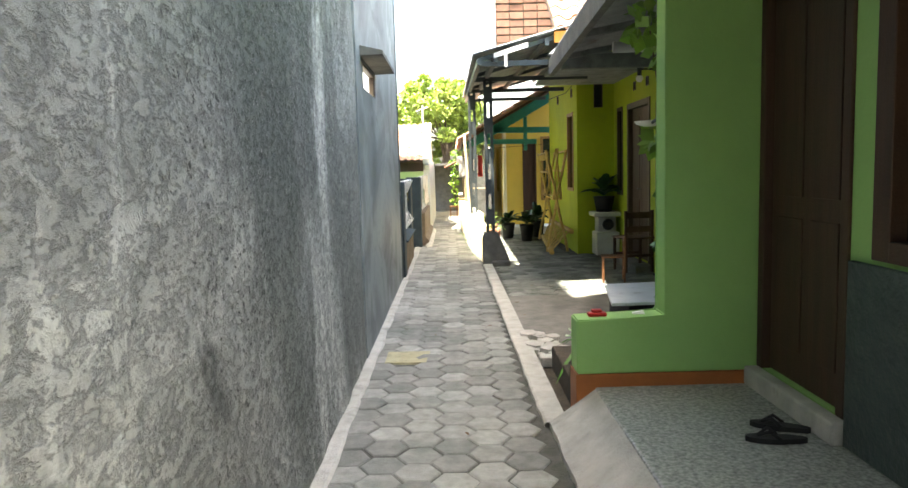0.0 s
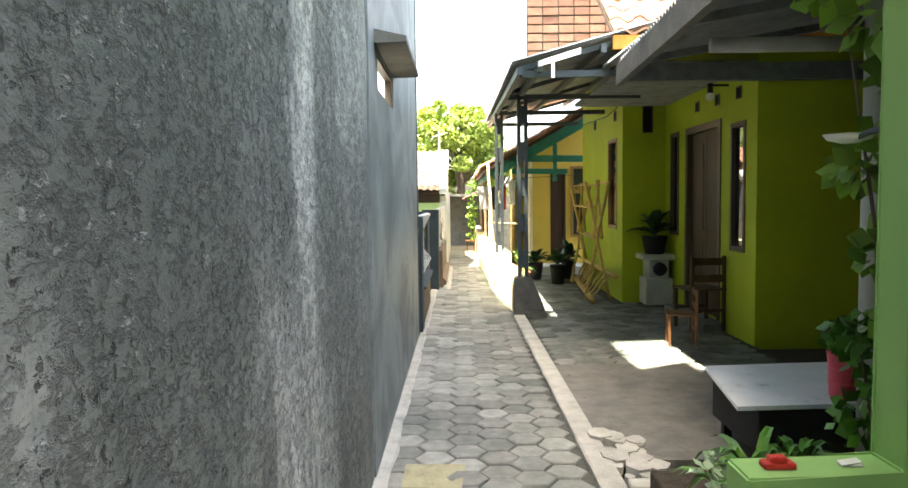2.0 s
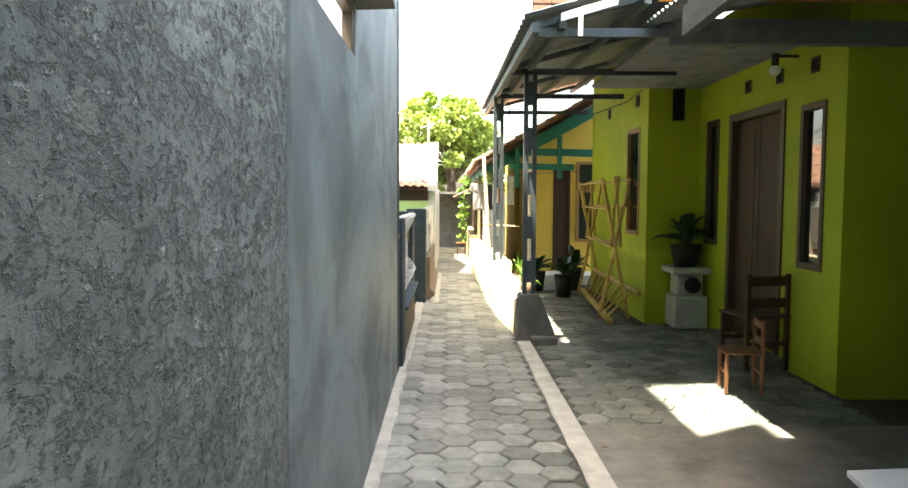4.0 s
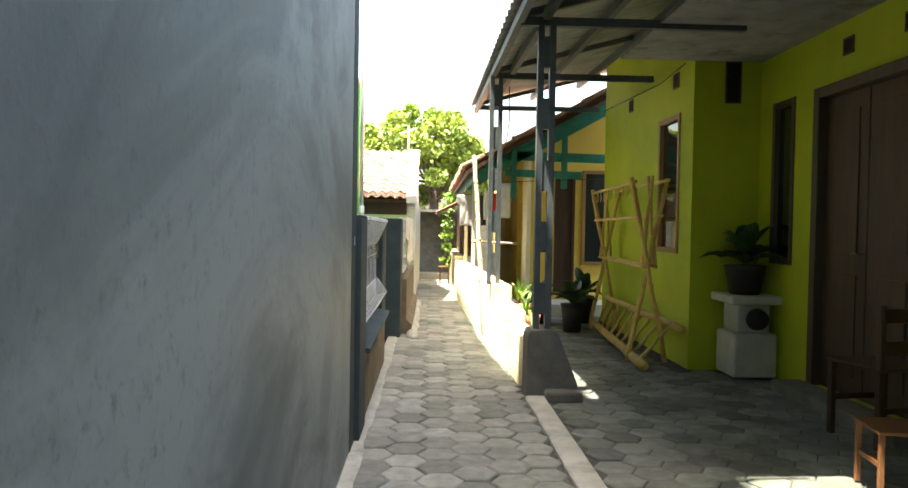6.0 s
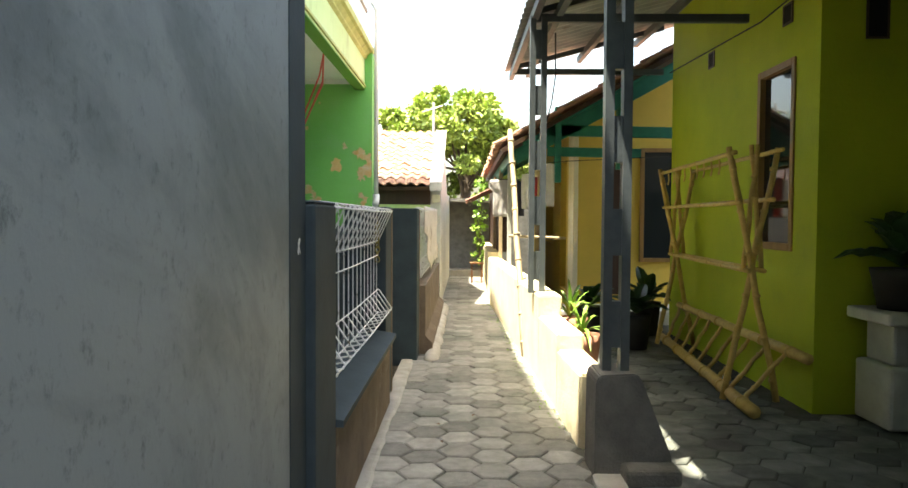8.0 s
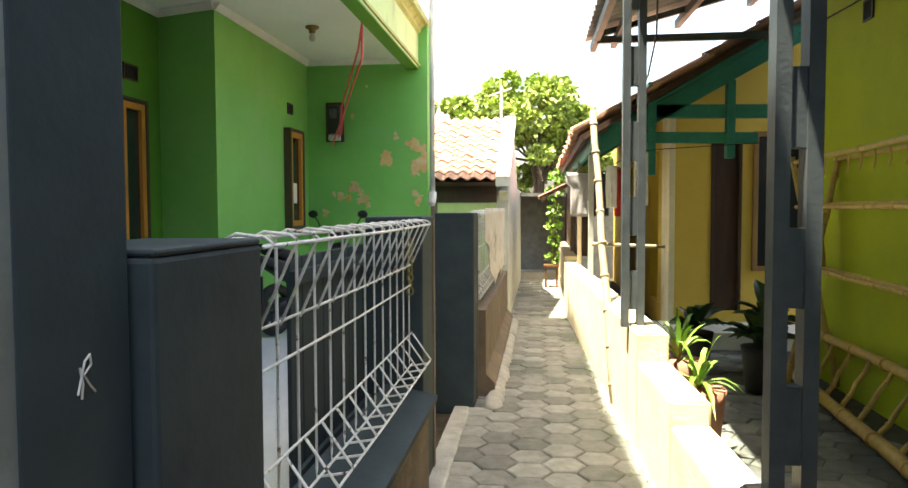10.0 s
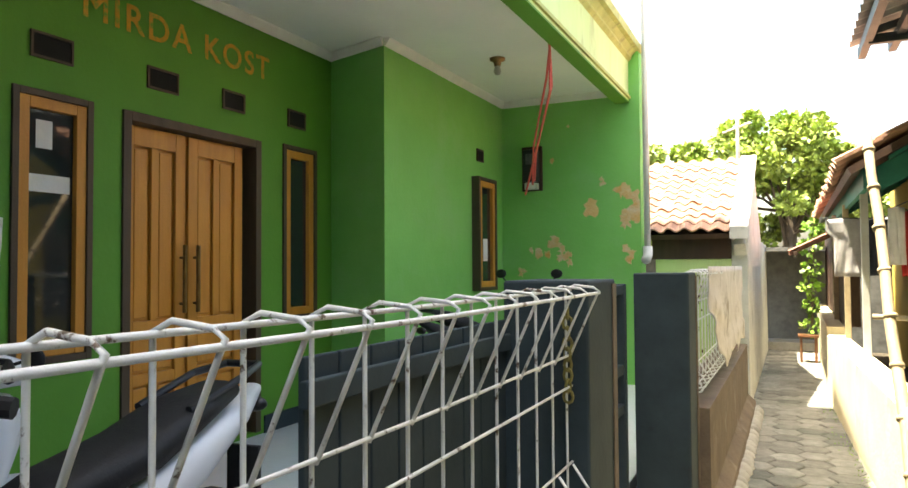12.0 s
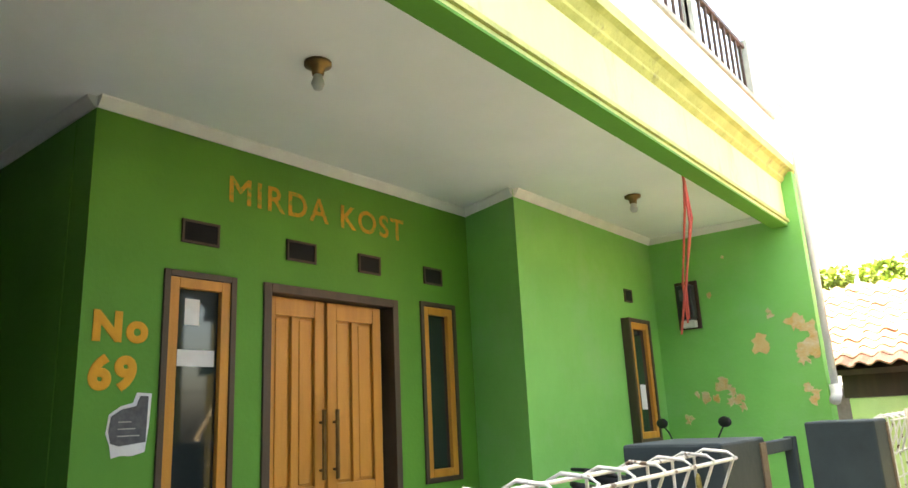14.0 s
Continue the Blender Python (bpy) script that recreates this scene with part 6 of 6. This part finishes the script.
def tree(x, y, h, r, seed, n_clumps, leaves, size, label, squash=1.0):
    rng = random.Random(seed)
    t = empty("tree", (0, 0, 0), label, "tree", "trees behind the houses")
    bm = bmesh.new()
    tube(bm, [(x, y, 0), (x + 0.1, y, h * 0.3), (x + 0.15, y + 0.1, h * 0.6)], 0.22, 10, 0.12)
    cs = []
    for i in range(n_clumps):
        a = rng.uniform(0, math.tau)
        q = r * math.sqrt(rng.uniform(0.05, 1))
        zz = h * 0.66 + rng.uniform(-0.42, 0.42) * h * squash * math.sqrt(max(0.05, 1 - (q / r) ** 2)) + 0.1
        c = Vector((x + q * math.cos(a), y + q * 0.7 * math.sin(a), zz))
        cs.append((c, rng.uniform(0.34, 0.62) * r / 2.2))
        if i % 3 == 0:
            s = Vector((x + 0.1, y, h * rng.uniform(0.3, 0.55)))
            tube(bm, [s, s.lerp(c, 0.5) + Vector((0, 0, 0.15)), c], 0.05, 6, 0.015)
    part("trunk", bm, "bark", t)
    bm = bmesh.new()
    leaf_cloud(bm, cs, int(leaves * 1.9), size * 0.68, rng, 0.9)
    part("crown", bm, "leaf_tree", t)
    return t


tree(-0.15, 28.0, 4.75, 1.6, 51, 48, 170, 0.20, "broad leafy tree sunlit behind the end wall")
tree(-2.75, 29.0, 5.0, 1.2, 52, 26, 150, 0.20, "leafy tree behind the tiled shed")
tree(-1.6, 27.0, 3.7, 1.1, 53, 22, 150, 0.2, "low leafy tree behind the tiled shed")
tree(1.2, 27.5, 3.6, 1.3, 54, 22, 150, 0.2, "leafy tree behind the yellow house")
tree(-5.2, 31.0, 4.6, 1.8, 55, 22, 100, 0.28, "leafy tree far behind the houses")
for i, (x, h) in enumerate(((-9, 4.0), (-5, 3.2), (4, 3.4), (9, 4.2))):
    put("backdrop_wall", (x - 2.2, x + 2.2, 34 + i, 34.3 + i, -0.05, h), "wall_paper", "pale house wall in the distance", "backdrop", bevel=0)


# ---------------- motorbikes ----------------
def scooter(m, label, paint, mirror_up=1.0):
    """A step-through scooter; it stands along +y with its tail there."""
    s = empty("motorbike", (0, 0, 0), label, "motorbike", "parked motorbikes")
    for y in (-0.62, 0.62):
        wh = new("wheel")
        wh.parent = s
        bm = bmesh.new()
        R, r = 0.215, 0.05
        rings = []
        for i in range(24):
            a = i / 24 * math.tau
            rings.append([bm.verts.new(((math.cos(b) * r), y + (R + math.sin(b) * r) * math.cos(a), 0.265 + (R + math.sin(b) * r) * math.sin(a))) for b in [k / 8 * math.tau for k in range(8)]])
        for i in range(24):
            for k in range(8):
                bm.faces.new((rings[i][k], rings[(i + 1) % 24][k], rings[(i + 1) % 24][(k + 1) % 8], rings[i][(k + 1) % 8]))
        part("tyre", bm, "rubber", wh, smooth=True)
        bm = bmesh.new()
        for i in range(5):
            a = i / 5 * math.tau
            tube(bm, [(0, y, 0.265), (0, y + 0.19 * math.cos(a), 0.265 + 0.19 * math.sin(a))], 0.016, 6)
        tube(bm, [(-0.05, y, 0.265), (0.05, y, 0.265)], 0.04, 10)
        part("rim", bm, "steel_grey", wh)

    def loft(name, secs, material, lab=""):
        """Rounded body sections (y, z, half width, half height) joined along the bike."""
        bm = bmesh.new()
        rings = []
        for y, z, w, h in secs:
            rings.append([bm.verts.new((w * math.copysign(abs(math.cos(a)) ** 0.7, math.cos(a)), y, z + h * math.copysign(abs(math.sin(a)) ** 0.7, math.sin(a)))) for a in [k / 14 * math.tau for k in range(14)]])
        for q, r2 in zip(rings, rings[1:]):
            for k in range(14):
                bm.faces.new((q[k], q[(k + 1) % 14], r2[(k + 1) % 14], r2[k]))
        bm.faces.new(rings[0][::-1])
        bm.faces.new(rings[-1])
        return part(name, bm, material, s, lab, True)
    loft("tail_panel", [(-0.02, 0.46, 0.10, 0.10), (0.2, 0.55, 0.15, 0.12), (0.5, 0.66, 0.14, 0.09), (0.78, 0.76, 0.09, 0.05), (0.92, 0.82, 0.04, 0.02)], paint)
    loft("seat", [(-0.10, 0.66, 0.09, 0.05), (0.05, 0.69, 0.13, 0.06), (0.3, 0.73, 0.14, 0.06), (0.5, 0.80, 0.13, 0.055), (0.72, 0.85, 0.09, 0.03)], "seat_vinyl", "black vinyl seat")
    loft("front_panel", [(-0.36, 0.50, 0.16, 0.26), (-0.43, 0.66, 0.17, 0.22), (-0.52, 0.78, 0.13, 0.12)], paint)
    loft("floorboard", [(-0.42, 0.28, 0.12, 0.05), (0.0, 0.30, 0.14, 0.06), (0.15, 0.36, 0.13, 0.10)], "bike_black")
    loft("headset", [(-0.38, 0.98, 0.08, 0.05), (-0.48, 0.99, 0.13, 0.07), (-0.58, 0.97, 0.08, 0.05)], paint)
    loft("fender", [(-0.92, 0.36, 0.03, 0.02), (-0.75, 0.52, 0.06, 0.03), (-0.5, 0.55, 0.07, 0.03)], paint)
    loft("engine", [(0.1, 0.28, 0.10, 0.09), (0.4, 0.30, 0.11, 0.10), (0.62, 0.28, 0.08, 0.07)], "bike_black")
    bm = bmesh.new()
    tube(bm, [(-0.34, -0.36, 1.0), (-0.15, -0.46, 1.03), (0.15, -0.46, 1.03), (0.34, -0.36, 1.0)], 0.014, 8)
    part("handlebar", bm, "rubber", s)
    for sx in (-1, 1):
        mi = new("mirror")
        mi.parent = s
        bm = bmesh.new()
        tube(bm, [(sx * 0.22, -0.44, 1.03), (sx * 0.28, -0.45, 1.03 + 0.10 * mirror_up), (sx * 0.33, -0.44, 1.03 + 0.16 * mirror_up)], 0.007, 6)
        part("stalk", bm, "rubber", mi)
        bm = bmesh.new()
        ball(bm, (sx * 0.34, -0.44, 1.03 + 0.18 * mirror_up), 0.055, 12, (1.25, 0.35, 0.8))
        part("shell", bm, "rubber", mi, smooth=True)
        bm = bmesh.new()
        tube(bm, [(sx * 0.22, -0.42, 1.02), (sx * 0.35, -0.35, 1.0)], 0.022, 8)
        part("grip", bm, "rubber", s)
    bm = bmesh.new()
    tube(bm, [(-0.10, 0.45, 0.83), (-0.11, 0.72, 0.90), (-0.07, 0.86, 0.92), (0.07, 0.86, 0.92), (0.11, 0.72, 0.90), (0.10, 0.45, 0.83)], 0.014, 8)
    part("grab_rail", bm, "bike_black", s)
    bm = bmesh.new()
    ball(bm, (0, 0.93, 0.76), 0.05, 10, (1.2, 0.5, 0.6))
    part("tail_light", bm, "bike_black", s, smooth=True)
    boxpart("mudflap", (-0.07, 0.07, 0.86, 0.88, 0.36, 0.62), "rubber", s)
    bm = bmesh.new()
    tube(bm, [(0.14, 0.1, 0.22), (0.16, 0.5, 0.27), (0.16, 0.85, 0.33)], 0.045, 10)
    part("exhaust", bm, "steel_grey", s, smooth=True)
    s.matrix_world = m
    return s


scooter(pose(-1.43, 10.50, PF, 0, 0, 6) @ Matrix.Scale(0.82, 4), "white and black scooter parked on the porch behind the fence", "bike_white", 0.3)
scooter(pose(-2.12, 10.45, PF, 0, 0, 176) @ Matrix.Scale(0.76, 4), "white scooter parked close behind another", "bike_white", 0.15)
scooter(pose(-1.98, 14.45, PF, 0, 0, 160) @ Matrix.Scale(0.82, 4), "dark scooter parked by the end wall", "bike_black")

# ---------------- paving ----------------
def ragged_strip(name, xi, xo, ya, yb, z, label, seed, amp=0.02, step=0.07, slope=0.0, rise=0.0):
    """A cement strip whose edges wander."""
    bm = bmesh.new()
    n = int((yb - ya) / step)
    rows = []
    for i in range(n + 1):
        y = ya + (yb - ya) * i / n
        e = amp * noise.noise(Vector((y * 2.2, seed, 0))) + amp * 0.6 * noise.noise(Vector((y * 7, seed, 2)))
        d = slope * (y - ya)
        k = 0.006 * noise.noise(Vector((y * 4, seed, 5)))
        rows.append([bm.verts.new(p) for p in ((xi + e + d, y, -0.045), (xi + e + d, y, z - 0.008 + k), (xi + e + d + (0.014 if xo > xi else -0.014), y, z + k), (xo + d, y, z + rise + k * 0.5), (xo + d, y, -0.045))])
    for a, b in zip(rows, rows[1:]):
        for k in range(4):
            bm.faces.new((a[k], a[k + 1], b[k + 1], b[k]))
    return tagged(part(name, bm, "cement"), label, "kerb", kind="structure")


ragged_strip("kerb_left", -0.445, WL - 0.02, -6, 12.95, 0.012, "thin uneven cement strip along the wall foot", 2, 0.022)
ragged_strip("kerb_right", 0.605, 0.735, 3.8, 10.3, 0.018, "uneven cement kerb beside the paving", 4, 0.014, slope=-0.006)
ragged_strip("kerb_terrace", 0.64, 0.879, -6, 3.79, 0.03, "sloping cement edge of the terrace", 6, 0.03, rise=0.165)
put("porch_slab", (0.725, 6.5, 5.5, 7.75, -0.05, -0.004), "cement_dark", "worn dark cement floor of the side yard", "floor", bevel=0)
R, G = 0.116, 0.006


def hex_mesh(name, material, seed):
    rg = random.Random(seed)
    bm = bmesh.new()
    lo, hi, top = [], [], []
    for k in range(6):
        a = k * math.tau / 6
        r = (R - G / 2) * rg.uniform(0.975, 1.0)
        lo.append(bm.verts.new((r * math.cos(a), r * math.sin(a), -0.045)))
        hi.append(bm.verts.new((r * math.cos(a), r * math.sin(a), -0.006)))
        top.append(bm.verts.new(((r - 0.009) * math.cos(a), (r - 0.009) * math.sin(a), rg.uniform(-0.0005, 0.001))))
    bm.faces.new(top)
    for k in range(6):
        j = (k + 1) % 6
        bm.faces.new((lo[k], lo[j], hi[j], hi[k]))
        bm.faces.new((hi[k], hi[j], top[j], top[k]))
    return mesh_of(name, bm, material)


PAVERS = [hex_mesh("paver", "paver", s) for s in range(5)]
path = tagged(boxpart("path", (-0.56, 0.70, -6, 22.0, -0.06, -0.012), "joint_soil", bevel=0), "alley paved with worn grey hexagonal concrete blocks", "path", kind="structure")
rng = random.Random(17)
far_v, far_f = [], []


porch_v, porch_f = [], []


def far_paver(x, y, z, rz, far_v=far_v, far_f=far_f):
    b = len(far_v)
    for rr, zz in ((R - G / 2, -0.045), (R - G / 2, -0.006), (R - G / 2 - 0.009, 0.0)):
        for k in range(6):
            a = k * math.tau / 6 + rz
            far_v.append((x + rr * math.cos(a), y + rr * math.sin(a), z + zz))
    far_f.append([b + 12 + k for k in range(6)])
    for k in range(6):
        j = (k + 1) % 6
        far_f.append([b + k, b + j, b + 6 + j, b + 6 + k])
        far_f.append([b + 6 + k, b + 6 + j, b + 12 + j, b + 12 + k])


count = 0
for c in range(7):
    x = -0.40 + c * 1.5 * R
    j = 0
    while True:
        y = -5.8 + (j + 0.5 * (c % 2)) * math.sqrt(3) * R
        j += 1
        if y > 21.8:
            break
        if x > 0.60 or (abs(x + 0.22) < 0.16 and 5.12 < y < 5.46):
            continue
        z = rng.uniform(-0.004, 0.005) + 0.004 * noise.noise(Vector((x * 2, y * 2, 0)))
        if 2.4 < y < 11.2 and count < 320:
            p = new("paver", PAVERS[rng.randrange(5)])
            p.matrix_world = pose(x + rng.uniform(-0.003, 0.003), y + rng.uniform(-0.003, 0.003), z, rng.uniform(-1.2, 1.2), rng.uniform(-1.2, 1.2), 60 * rng.randrange(6))
            p.parent = path
            count += 1
        else:
            far_paver(x, y, z, 0.0)
for c in range(14):
    x = 0.84 + c * 1.5 * R
    for j in range(60):
        y = 7.72 + (j + 0.5 * (c % 2)) * math.sqrt(3) * R
        if x < 2.72 and y < 15.15 and not (x > 2.05 and y > 11.4) and not (x > 2.65 and y < 8.6):
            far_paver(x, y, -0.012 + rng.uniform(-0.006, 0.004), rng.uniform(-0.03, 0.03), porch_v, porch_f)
me = bpy.data.meshes.new("paving")
me.from_pydata(far_v, [], far_f)
me.materials.append(M["paver_far"])
tagged(new("paving", me), "worn grey hexagonal concrete paving blocks", "paving", kind="stuff")
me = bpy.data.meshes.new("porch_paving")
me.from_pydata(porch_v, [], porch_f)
me.materials.append(M["paver_damp_shaded"])
tagged(new("porch_paving", me), "damp hexagonal paving blocks with canopy shade darkened into them", "paving", kind="stuff")
put("porch_bed", (0.70, 2.74, 7.75, 15.2, -0.06, -0.022), "joint_soil", "dark joint sand under the porch paving", "ground", bevel=0)
bm = bmesh.new()
extrude_poly(bm, [(-0.38, 5.14, -0.04), (-0.08, 5.12, -0.04), (-0.06, 5.44, -0.04), (-0.38, 5.45, -0.04)], (0, 0, 0.045))
tagged(part("drain_cover", bm, "cover"), "yellowish cement inspection cover in the paving", "drain cover")
bm = bmesh.new()
rg = random.Random(3)
for i in range(260):
    y = rg.uniform(10.9, 17)
    x = wall_x(y) - abs(rg.gauss(0, 0.05))
    d = Vector((rg.uniform(-0.6, 0.3), rg.uniform(-0.5, 0.5), rg.uniform(0.4, 1)))
    leaf_quad(bm, (x, y, -0.01), d, d.orthogonal(), rg.uniform(0.02, 0.06), 0.008, 0.5, 2)
tagged(part("weeds", bm, "leaf_bright"), "sparse grass and weeds at the foot of the garden wall", "weeds", kind="stuff")
for i in range(14):
    bm = bmesh.new()
    x, y = rg.uniform(-0.4, 1.8), rg.uniform(3.0, 12)
    leaf_quad(bm, (0, 0, 0.008), (1, 0, 0.05), (0, 1, 0), rg.uniform(0.03, 0.055), 0.02, 0.1, 3)
    l = tagged(part("fallen_leaf", bm, "dry_leaf"), "small dry brown leaf lying on paving", "leaf", "fallen leaves")
    l.matrix_world = pose(x, y, 0.0, 0, 0, rg.uniform(0, 360))
